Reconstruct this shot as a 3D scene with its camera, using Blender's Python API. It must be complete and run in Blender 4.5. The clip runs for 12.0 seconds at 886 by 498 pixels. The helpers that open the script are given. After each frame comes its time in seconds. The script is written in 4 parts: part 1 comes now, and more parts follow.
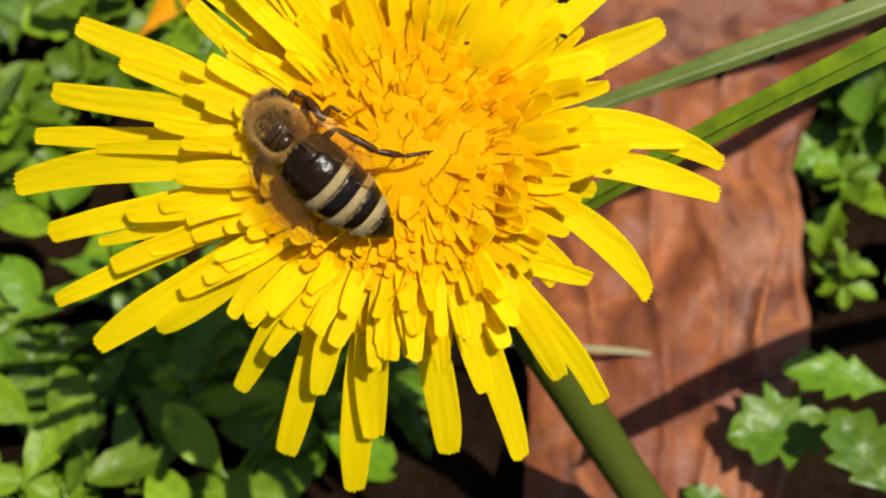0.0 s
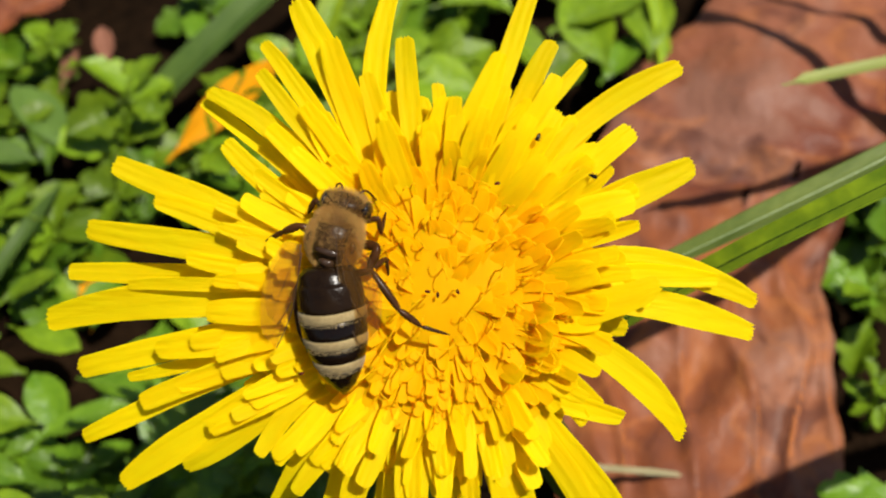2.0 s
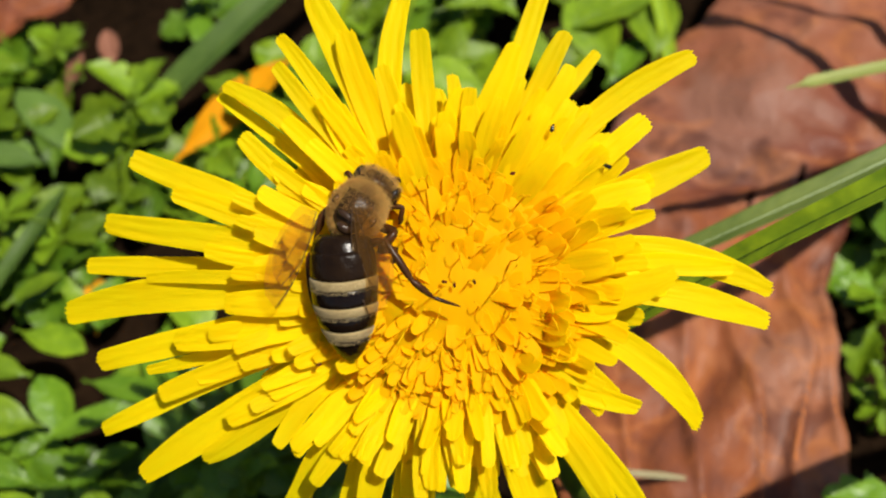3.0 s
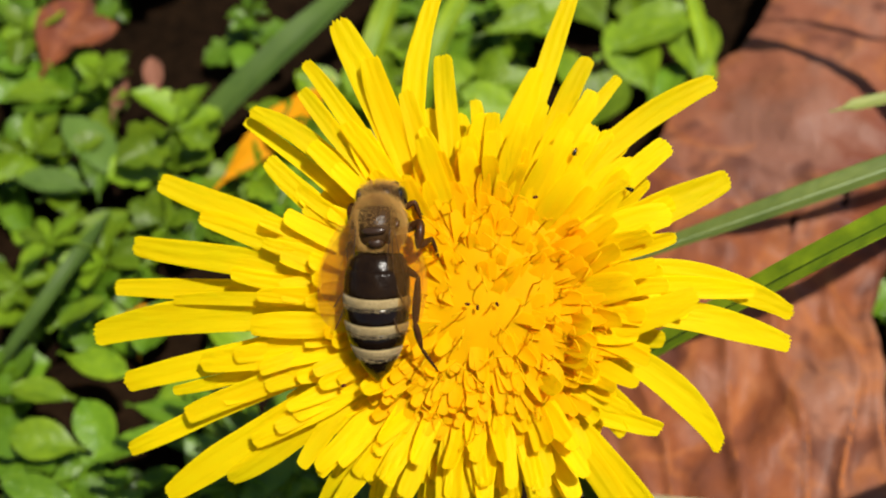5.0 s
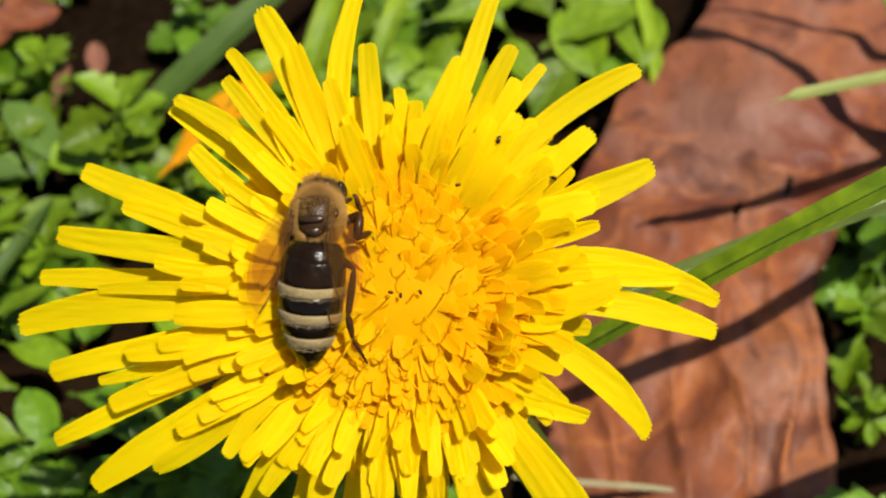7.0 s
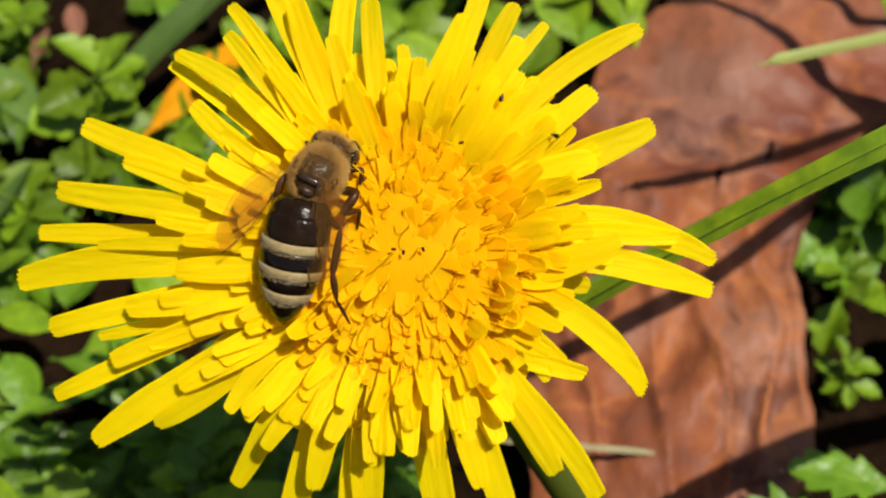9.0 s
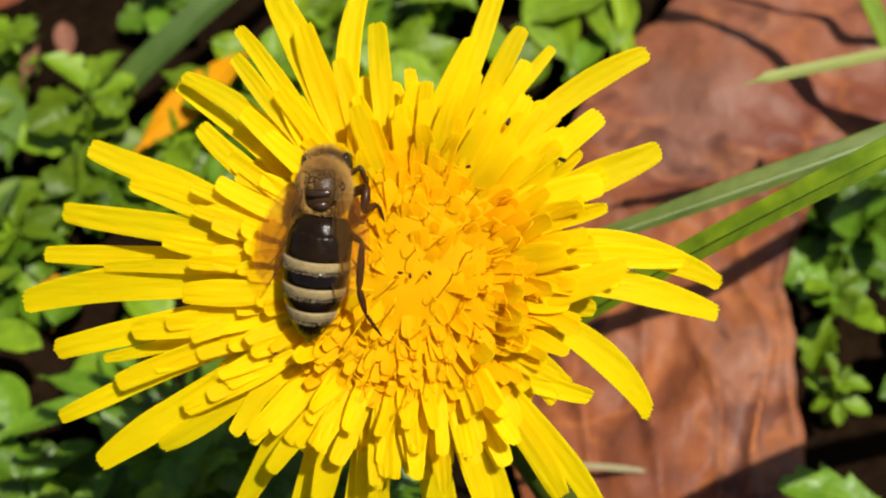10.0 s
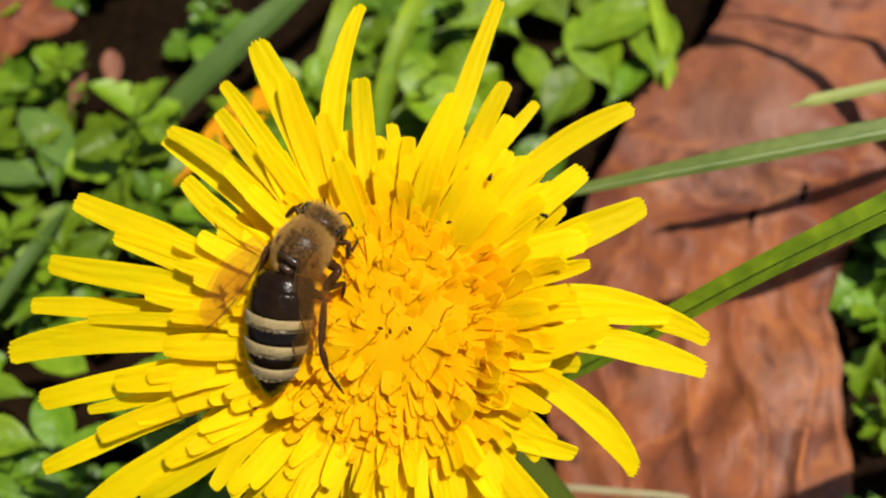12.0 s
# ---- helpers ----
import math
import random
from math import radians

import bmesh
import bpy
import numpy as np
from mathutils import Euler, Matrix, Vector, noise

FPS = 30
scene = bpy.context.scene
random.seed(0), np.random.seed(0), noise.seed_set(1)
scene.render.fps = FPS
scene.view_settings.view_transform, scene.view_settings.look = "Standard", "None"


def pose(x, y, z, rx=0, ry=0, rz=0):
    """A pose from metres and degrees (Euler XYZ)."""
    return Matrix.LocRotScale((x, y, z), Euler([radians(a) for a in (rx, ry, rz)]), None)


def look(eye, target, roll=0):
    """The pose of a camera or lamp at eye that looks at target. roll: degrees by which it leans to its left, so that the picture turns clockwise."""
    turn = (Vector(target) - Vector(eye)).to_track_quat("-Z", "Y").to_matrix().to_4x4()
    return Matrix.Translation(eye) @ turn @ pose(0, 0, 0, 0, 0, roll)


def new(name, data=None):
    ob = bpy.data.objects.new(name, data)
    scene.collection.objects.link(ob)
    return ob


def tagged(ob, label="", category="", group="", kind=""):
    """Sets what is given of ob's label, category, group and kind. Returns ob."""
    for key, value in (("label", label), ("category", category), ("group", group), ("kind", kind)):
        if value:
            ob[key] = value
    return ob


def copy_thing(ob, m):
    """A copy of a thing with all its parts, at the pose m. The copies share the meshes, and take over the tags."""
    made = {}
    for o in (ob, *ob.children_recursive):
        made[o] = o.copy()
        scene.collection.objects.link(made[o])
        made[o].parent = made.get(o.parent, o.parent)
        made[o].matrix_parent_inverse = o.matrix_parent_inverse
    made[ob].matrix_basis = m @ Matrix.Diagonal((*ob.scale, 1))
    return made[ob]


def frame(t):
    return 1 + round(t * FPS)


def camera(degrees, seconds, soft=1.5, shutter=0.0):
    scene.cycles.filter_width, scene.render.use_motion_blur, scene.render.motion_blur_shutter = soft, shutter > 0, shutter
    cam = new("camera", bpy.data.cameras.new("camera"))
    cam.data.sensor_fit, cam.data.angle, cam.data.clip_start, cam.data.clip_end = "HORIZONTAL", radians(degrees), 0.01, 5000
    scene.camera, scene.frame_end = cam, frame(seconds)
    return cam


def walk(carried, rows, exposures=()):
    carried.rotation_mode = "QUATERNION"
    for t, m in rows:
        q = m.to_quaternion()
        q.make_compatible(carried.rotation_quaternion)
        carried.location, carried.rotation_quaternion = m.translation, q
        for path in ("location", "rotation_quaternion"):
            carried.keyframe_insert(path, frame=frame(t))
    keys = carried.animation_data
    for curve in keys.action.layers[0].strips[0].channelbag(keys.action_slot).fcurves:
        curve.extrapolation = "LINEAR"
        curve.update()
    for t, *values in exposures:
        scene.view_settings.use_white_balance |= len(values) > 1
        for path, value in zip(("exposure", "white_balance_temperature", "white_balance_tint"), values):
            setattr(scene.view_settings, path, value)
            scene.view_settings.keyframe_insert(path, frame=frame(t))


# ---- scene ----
MM = 0.001
TURNS = [(0, -2.42, -6.48), (0.5, -1.05, -4.1), (1, -1.23, -3.42), (1.5, -0.87, -2.6), (2, -1.1, -0.64), (2.5, -1.37, -1.07), (2.7, -1.18, -0.5), (4.3, 0.25, -0.48), (4.5, 0.6, -0.42), (5, 1.13, 0.73), (5.5, 0.86, 0.12), (6, 0, 0), (6.5, -0.45, 0.04), (6.7, -1.04, 0.12), (8.3, -2.16, -0.12), (8.5, -2.85, -0.3), (9, -2.35, -1.64), (9.5, -2.08, -0.9), (10, -2.84, -0.77), (10.5, -1.59, -0.54), (11, -0.9, 0.34), (11.5, -0.5, 1.34), (12, -0.77, 0.45)]
EYE = Vector((0.0000, -0.0419, 0.1202))
TILT = 34.0


def aim(right, up):
    """The camera's pose in its fixed place, turned from its middle view."""
    return Matrix.Translation(EYE) @ pose(0, 0, 0, TILT) @ pose(0, 0, 0, 0, right) @ pose(0, 0, 0, up)


cam = camera(42, 12.0, soft=2.0)
cam.data.dof.use_dof, cam.data.dof.focus_distance, cam.data.dof.aperture_fstop = True, 0.072, 46.0
walk(cam, [(t, aim(right, up)) for t, right, up in TURNS])

# ---- light ----
SUN = Vector((0.31, -0.13, 0.93)).normalized()
world = bpy.data.worlds.new("sky")
scene.world = world
world.use_nodes = True
sky = world.node_tree.nodes.new("ShaderNodeTexSky")
sky.sky_type, sky.sun_disc = "NISHITA", False
sky.sun_elevation = math.asin(SUN.z)
sky.sun_rotation = math.atan2(SUN.x, SUN.y)
back = world.node_tree.nodes["Background"]
back.inputs["Strength"].default_value = 0.060
world.node_tree.links.new(sky.outputs[0], back.inputs["Color"])
lamp = bpy.data.lights.new("sun", "SUN")
lamp.energy, lamp.angle, lamp.color = 4.6, radians(0.55), (1.0, 0.95, 0.86)
sun = new("sun", lamp)
sun.matrix_basis = look(SUN * 2, (0, 0, 0))
scene.view_settings.exposure = 0.37

# ---- materials ----


def material(name, base, second=None, rough=0.5, grain=900.0, patch=120.0, bump=0.3, depth=0.0001, leaf=0.0,
             sheen=0.0, specular=0.5, vary=0.15, stretch=(1, 1, 1), third=None, share=0.45):
    """A surface with fine grain and broad patches; leaf lets light through."""
    m = bpy.data.materials.new(name)
    m.use_nodes = True
    tree = m.node_tree
    n, link = tree.nodes, tree.links.new
    bsdf = n["Principled BSDF"]
    out = n["Material Output"]
    second = second or tuple(c * 0.7 for c in base)
    tc = n.new("ShaderNodeTexCoord")
    mp = n.new("ShaderNodeMapping")
    mp.inputs["Scale"].default_value = stretch
    link(tc.outputs["Object"], mp.inputs["Vector"])
    fine, broad = n.new("ShaderNodeTexNoise"), n.new("ShaderNodeTexNoise")
    fine.inputs["Scale"].default_value, fine.inputs["Detail"].default_value = grain, 4
    broad.inputs["Scale"].default_value, broad.inputs["Detail"].default_value = patch, 3
    link(mp.outputs[0], fine.inputs["Vector"])
    link(tc.outputs["Object"], broad.inputs["Vector"])
    ramp = n.new("ShaderNodeValToRGB")
    ramp.color_ramp.elements[0].position, ramp.color_ramp.elements[1].position = 0.32, 0.68
    ramp.color_ramp.elements[0].color, ramp.color_ramp.elements[1].color = (*second, 1), (*base, 1)
    if third:
        e = ramp.color_ramp.elements.new(0.5)
        e.color = (*third, 1)
    add = n.new("ShaderNodeMath")
    add.operation = "MULTIPLY_ADD"
    add.inputs[1].default_value = share
    link(fine.outputs["Fac"], add.inputs[0])
    half = n.new("ShaderNodeMath")
    half.operation = "MULTIPLY"
    half.inputs[1].default_value = 1 - share
    link(broad.outputs["Fac"], half.inputs[0])
    link(half.outputs[0], add.inputs[2])
    link(add.outputs[0], ramp.inputs[0])
    info = n.new("ShaderNodeObjectInfo")
    shift = n.new("ShaderNodeMapRange")
    shift.inputs["To Min"].default_value, shift.inputs["To Max"].default_value = 1 - vary, 1 + vary
    link(info.outputs["Random"], shift.inputs["Value"])
    hsv = n.new("ShaderNodeHueSaturation")
    link(shift.outputs[0], hsv.inputs["Value"])
    link(ramp.outputs[0], hsv.inputs["Color"])
    link(hsv.outputs[0], bsdf.inputs["Base Color"])
    bsdf.inputs["Roughness"].default_value = rough
    bsdf.inputs["Specular IOR Level"].default_value = specular
    bsdf.inputs["Sheen Weight"].default_value = sheen
    b = n.new("ShaderNodeBump")
    b.inputs["Strength"].default_value, b.inputs["Distance"].default_value = bump, depth
    link(fine.outputs["Fac"], b.inputs["Height"])
    link(b.outputs[0], bsdf.inputs["Normal"])
    if leaf:
        thin, mix = n.new("ShaderNodeBsdfTranslucent"), n.new("ShaderNodeMixShader")
        mix.inputs[0].default_value = leaf
        link(hsv.outputs[0], thin.inputs["Color"])
        link(bsdf.outputs[0], mix.inputs[1])
        link(thin.outputs[0], mix.inputs[2])
        link(mix.outputs[0], out.inputs["Surface"])
    return m


LONG, FIBRE = (1, 0.12, 1), (1, 0.05, 1)
YELLOW = material("lemon_petal", (0.985, 0.855, 0.003), (0.978, 0.775, 0.002), 0.55, 2200, 170, 0.9, 0.0002, 0.65, vary=0.06, stretch=FIBRE, specular=0.08)
GOLD = material("golden_floret", (0.99, 0.815, 0.003), (0.985, 0.745, 0.002), 0.6, 1500, 200, 0.5, 0.00012, 0.66, vary=0.05, stretch=LONG, specular=0.05)
AMBER = material("amber_floret", (0.993, 0.735, 0.003), (0.99, 0.67, 0.002), 0.6, 1800, 300, 0.4, 0.0001, 0.66, vary=0.05, stretch=LONG, specular=0.05)
STYLE = material("orange_style", (0.98, 0.70, 0.004), (0.97, 0.62, 0.003), 0.6, 2500, 300, 0.3, 0.00005, 0.5, specular=0.08)
STEM = material("stem_green", (0.06, 0.095, 0.008), (0.08, 0.075, 0.012), 0.45, 900, 120, 0.3, 0.0001, 0.1, stretch=LONG, specular=0.15)
LEAF = material("leaf_green", (0.26, 0.385, 0.013), (0.105, 0.20, 0.008), 0.42, 700, 160, 0.9, 0.0003, 0.36, vary=0.35, specular=0.34)
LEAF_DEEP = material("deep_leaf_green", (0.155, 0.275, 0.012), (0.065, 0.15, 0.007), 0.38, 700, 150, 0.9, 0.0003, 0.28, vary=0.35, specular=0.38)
DULL_LEAF = material("dull_leaf_green", (0.125, 0.21, 0.035), (0.075, 0.14, 0.022), 0.55, 700, 150, 0.8, 0.0003, 0.2, vary=0.15, specular=0.3)
BLADE = material("grass_green", (0.27, 0.37, 0.014), (0.08, 0.15, 0.009), 0.45, 700, 110, 0.6, 0.0002, 0.06, vary=0.2, stretch=(1, 0.15, 1), specular=0.16, share=0.5)
STRAW = material("dry_straw", (0.46, 0.40, 0.24), (0.32, 0.28, 0.14), 0.6, 1500, 200, 0.4, 0.0001, 0.1, stretch=LONG, specular=0.1)
BROWN = material("dead_leaf_brown", (0.31, 0.116, 0.047), (0.125, 0.044, 0.027), 0.5, 450, 40, 0.9, 0.0005, 0.04, vary=0.03, third=(0.22, 0.066, 0.024), specular=0.16, share=0.38, stretch=(1, 0.7, 1))
STRAW_GREEN = material("pale_blade", (0.30, 0.33, 0.085), (0.21, 0.24, 0.06), 0.5, 2200, 160, 0.6, 0.00012, 0.1, stretch=(1, 0.05, 1), specular=0.15)
DULL_BLADE = material("dull_grass_green", (0.075, 0.125, 0.022), (0.04, 0.075, 0.014), 0.5, 900, 130, 0.5, 0.00015, 0.12, stretch=(1, 0.08, 1), specular=0.12)
# dark green that paints the shade in a blade's middle groove
GROOVE_SHADE = material("groove_shade", (0.035, 0.06, 0.008), (0.025, 0.045, 0.006), 0.5, 2600, 160, 0.4, 0.0001, stretch=(1, 0.05, 1), specular=0.15)
GREY_BLADE = material("grey_green_blade", (0.15, 0.19, 0.042), (0.08, 0.115, 0.022), 0.5, 1800, 160, 0.6, 0.00015, 0.06, stretch=(1, 0.05, 1), specular=0.14)
GREY_RIB = material("grey_green_rib", (0.30, 0.36, 0.19), (0.22, 0.28, 0.13), 0.5, 2600, 160, 0.4, 0.0001, 0.1, stretch=(1, 0.05, 1), specular=0.2)
PALE_RIB = material("pale_midrib", (0.24, 0.37, 0.06), (0.18, 0.30, 0.04), 0.45, 2600, 160, 0.4, 0.0001, 0.2, stretch=(1, 0.05, 1), specular=0.3)
VEIN = material("dead_leaf_vein", (0.37, 0.125, 0.040), (0.28, 0.09, 0.03), 0.6, 700, 90, 0.3, 0.0001, specular=0.08)
ORANGE = material("orange_dead_leaf", (0.80, 0.36, 0.004), (0.62, 0.24, 0.004), 0.6, 500, 90, 0.4, 0.0002, 0.2, specular=0.06)
SPECK = material("red_brown_speck", (0.12, 0.02, 0.006), (0.06, 0.012, 0.004), 0.6, 3000, 500, 0.3, 0.00005, specular=0.1)
SCRAP = material("pinkish_scrap", (0.26, 0.115, 0.07), (0.15, 0.06, 0.035), 0.6, 700, 200, 0.6, 0.0003, 0.1, specular=0.15)
# soil base taken down to near black: the weeds' shade is in the colour
SOIL = material("shade_dark_soil", (0.016, 0.0085, 0.004), (0.004, 0.0024, 0.0014), 0.95, 500, 70, 1.0, 0.0015, specular=0.02)


def maroon_end(m, start, stop):
    """Turns the far end of the dead leaf maroon, then pinkish, with ragged borders."""
    n, link = m.node_tree.nodes, m.node_tree.links.new
    hsv = next(k for k in n if k.type == "HUE_SAT")
    source = hsv.inputs["Color"].links[0].from_socket
    tc, split, spots, add = n.new("ShaderNodeTexCoord"), n.new("ShaderNodeSeparateXYZ"), n.new("ShaderNodeTexNoise"), n.new("ShaderNodeMath")
    span, tint, tone = n.new("ShaderNodeMapRange"), n.new("ShaderNodeMix"), n.new("ShaderNodeValToRGB")
    spots.inputs["Scale"].default_value, spots.inputs["Detail"].default_value = 110, 5
    add.operation = "MULTIPLY_ADD"
    add.inputs[1].default_value = 0.014
    tint.data_type = "RGBA"
    ramp = tone.color_ramp
    ramp.elements[0].position, ramp.elements[0].color = 0.0, (0.15, 0.04, 0.024, 0)
    ramp.elements[1].position, ramp.elements[1].color = 1.0, (0.27, 0.10, 0.058, 0.6)
    for place, color in ((0.2, (0.12, 0.032, 0.02, 0.75)), (0.5, (0.14, 0.038, 0.024, 0.7)), (0.75, (0.22, 0.08, 0.046, 0.55))):
        ramp.elements.new(place).color = color
    span.inputs["From Min"].default_value, span.inputs["From Max"].default_value = start, stop
    link(tc.outputs["Object"], split.inputs[0])
    link(tc.outputs["Object"], spots.inputs["Vector"])
    link(spots.outputs["Fac"], add.inputs[0])
    link(split.outputs["Y"], add.inputs[2])
    link(add.outputs[0], span.inputs["Value"])
    link(span.outputs[0], tone.inputs[0])
    link(tone.outputs["Color"], tint.inputs["B"])
    link(tone.outputs["Alpha"], tint.inputs["Factor"])
    link(source, tint.inputs["A"])
    link(tint.outputs["Result"], hsv.inputs["Color"])


def mottle(m):
    """Adds greyish weathered blotches and thin rusty streaks to the dead leaf."""
    n, link = m.node_tree.nodes, m.node_tree.links.new
    hsv = next(k for k in n if k.type == "HUE_SAT")
    tc = n.new("ShaderNodeTexCoord")
    for scale, detail, low, high, color, strength, streak in ((75, 6, 0.50, 0.62, (0.25, 0.125, 0.085, 1), 0.6, False), (55, 4, 0.0, 0.035, (0.46, 0.16, 0.04, 1), 0.30, True),
                                                              (120, 5, 0.60, 0.68, (0.075, 0.026, 0.018, 1), 0.7, False)):
        source = hsv.inputs["Color"].links[0].from_socket
        spots, span, tint = n.new("ShaderNodeTexNoise"), n.new("ShaderNodeMapRange"), n.new("ShaderNodeMix")
        spots.inputs["Scale"].default_value, spots.inputs["Detail"].default_value, spots.inputs["Distortion"].default_value = scale, detail, 0.6
        link(tc.outputs["Object"], spots.inputs["Vector"])
        value = spots.outputs["Fac"]
        if streak:
            less, flip = n.new("ShaderNodeMath"), n.new("ShaderNodeMath")
            less.operation, flip.operation = "SUBTRACT", "ABSOLUTE"
            less.inputs[1].default_value = 0.5
            link(value, less.inputs[0])
            link(less.outputs[0], flip.inputs[0])
            value = flip.outputs[0]
        span.inputs["From Min"].default_value, span.inputs["From Max"].default_value = low, high
        span.inputs["To Min"].default_value, span.inputs["To Max"].default_value = (strength, 0.0) if streak else (0.0, strength)
        link(value, span.inputs["Value"])
        tint.data_type = "RGBA"
        link(span.outputs[0], tint.inputs["Factor"])
        link(source, tint.inputs["A"])
        tint.inputs["B"].default_value = color
        link(tint.outputs["Result"], hsv.inputs["Color"])


# ---- mesh helpers ----


def part(name, bm, mat, parent, label="", at=None, smooth=True):
    """Links a bmesh as one mesh object under a thing or a part."""
    data = bpy.data.meshes.new(name)
    for f in bm.faces:
        f.smooth = smooth
    bm.to_mesh(data)
    bm.free()
    data.materials.append(mat)
    ob = new(name, data)
    ob.parent = parent
    if at is not None:
        ob.matrix_basis = at
    if label:
        tagged(ob, label)
    return ob


def empty(name, at, label, category, group="", kind=""):
    ob = new(name)
    ob.empty_display_size = 0.005
    ob.matrix_basis = at
    return tagged(ob, label, category, group, kind)


def sheet(grid, thick):
    """A closed skin of a little thickness over a grid of points (rows of Vectors)."""
    bm = bmesh.new()
    rows, cols = len(grid), len(grid[0])
    normals = []
    for i in range(rows):
        line = []
        for j in range(cols):
            du = grid[min(i + 1, rows - 1)][j] - grid[max(i - 1, 0)][j]
            dv = grid[i][min(j + 1, cols - 1)] - grid[i][max(j - 1, 0)]
            nn = dv.cross(du)
            line.append(nn.normalized() if nn.length > 1e-12 else Vector((0, 0, 1)))
        normals.append(line)
    top = [[bm.verts.new(grid[i][j] + normals[i][j] * thick / 2) for j in range(cols)] for i in range(rows)]
    low = [[bm.verts.new(grid[i][j] - normals[i][j] * thick / 2) for j in range(cols)] for i in range(rows)]
    for i in range(rows - 1):
        for j in range(cols - 1):
            bm.faces.new((top[i][j], top[i][j + 1], top[i + 1][j + 1], top[i + 1][j]))
            bm.faces.new((low[i][j], low[i + 1][j], low[i + 1][j + 1], low[i][j + 1]))
    rim = []
    for i in range(rows - 1):
        rim.append(bm.faces.new((top[i][0], top[i + 1][0], low[i + 1][0], low[i][0])))
        rim.append(bm.faces.new((top[i + 1][-1], top[i][-1], low[i][-1], low[i + 1][-1])))
    for j in range(cols - 1):
        rim.append(bm.faces.new((top[0][j + 1], top[0][j], low[0][j], low[0][j + 1])))
        rim.append(bm.faces.new((top[-1][j], top[-1][j + 1], low[-1][j + 1], low[-1][j])))
    for f in rim:
        for e in f.edges:
            e.smooth = False
    bmesh.ops.recalc_face_normals(bm, faces=bm.faces)
    return bm


def tube(points, radii, sides=8, bm=None, flat=1.0):
    """A tapering tube through points; flat squeezes it across."""
    bm = bm or bmesh.new()
    rings = []
    side = None
    for i, p in enumerate(points):
        d = (points[min(i + 1, len(points) - 1)] - points[max(i - 1, 0)]).normalized()
        if side is None:
            side = d.orthogonal().normalized()
        side = (side - d * side.dot(d)).normalized()
        other = d.cross(side)
        rings.append([bm.verts.new(p + (side * math.cos(k) + other * math.sin(k) * flat) * radii[i])
                      for k in (2 * math.pi * s / sides for s in range(sides))])
    for a, b in zip(rings, rings[1:]):
        for s in range(sides):
            bm.faces.new((a[s], a[(s + 1) % sides], b[(s + 1) % sides], b[s]))
    bm.faces.new(rings[0][::-1])
    bm.faces.new(rings[-1])
    return bm


def smooth_path(points, steps):
    """Points along a Catmull-Rom line."""
    pts = [Vector(p) for p in points]
    pts = [pts[0] * 2 - pts[1]] + pts + [pts[-1] * 2 - pts[-2]]
    out = []
    for k in range(1, len(pts) - 2):
        a, b, c, d = pts[k - 1:k + 3]
        for s in range(steps):
            t = s / steps
            out.append(0.5 * (2 * b + (c - a) * t + (2 * a - 5 * b + 4 * c - d) * t * t + (3 * b - a - 3 * c + d) * t ** 3))
    out.append(pts[-2])
    return out


# ---- ground ----


def ground():
    """One sheet of soil, its colour darkened for the weeds' shade, rough near the flower, out to the horizon."""
    steps = [-60, -12, -3, -0.8, -0.3] + [-0.16 + 0.004 * i for i in range(81)] + [0.3, 0.8, 3, 12, 60]
    bm = bmesh.new()
    rows = []
    for y in steps:
        row = []
        for x in steps:
            near = max(abs(x), abs(y)) < 0.2
            z = (noise.noise((x * 90, y * 90, 0)) * 0.0022 + noise.noise((x * 300, y * 300, 5)) * 0.001 - 0.003) if near else -0.003
            row.append(bm.verts.new((x, y, z)))
        rows.append(row)
    for a, b in zip(rows, rows[1:]):
        for j in range(len(a) - 1):
            bm.faces.new((a[j], a[j + 1], b[j + 1], b[j]))
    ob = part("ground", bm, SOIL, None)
    tagged(ob, "soil coloured near black for the shade under the weeds", "soil", kind="structure")


ground()

# ---- dandelion ----
HEAD = pose(0.0010, -0.0018, 0.0568, TILT)
FOOT = Vector((0.028, -0.020, -0.002))


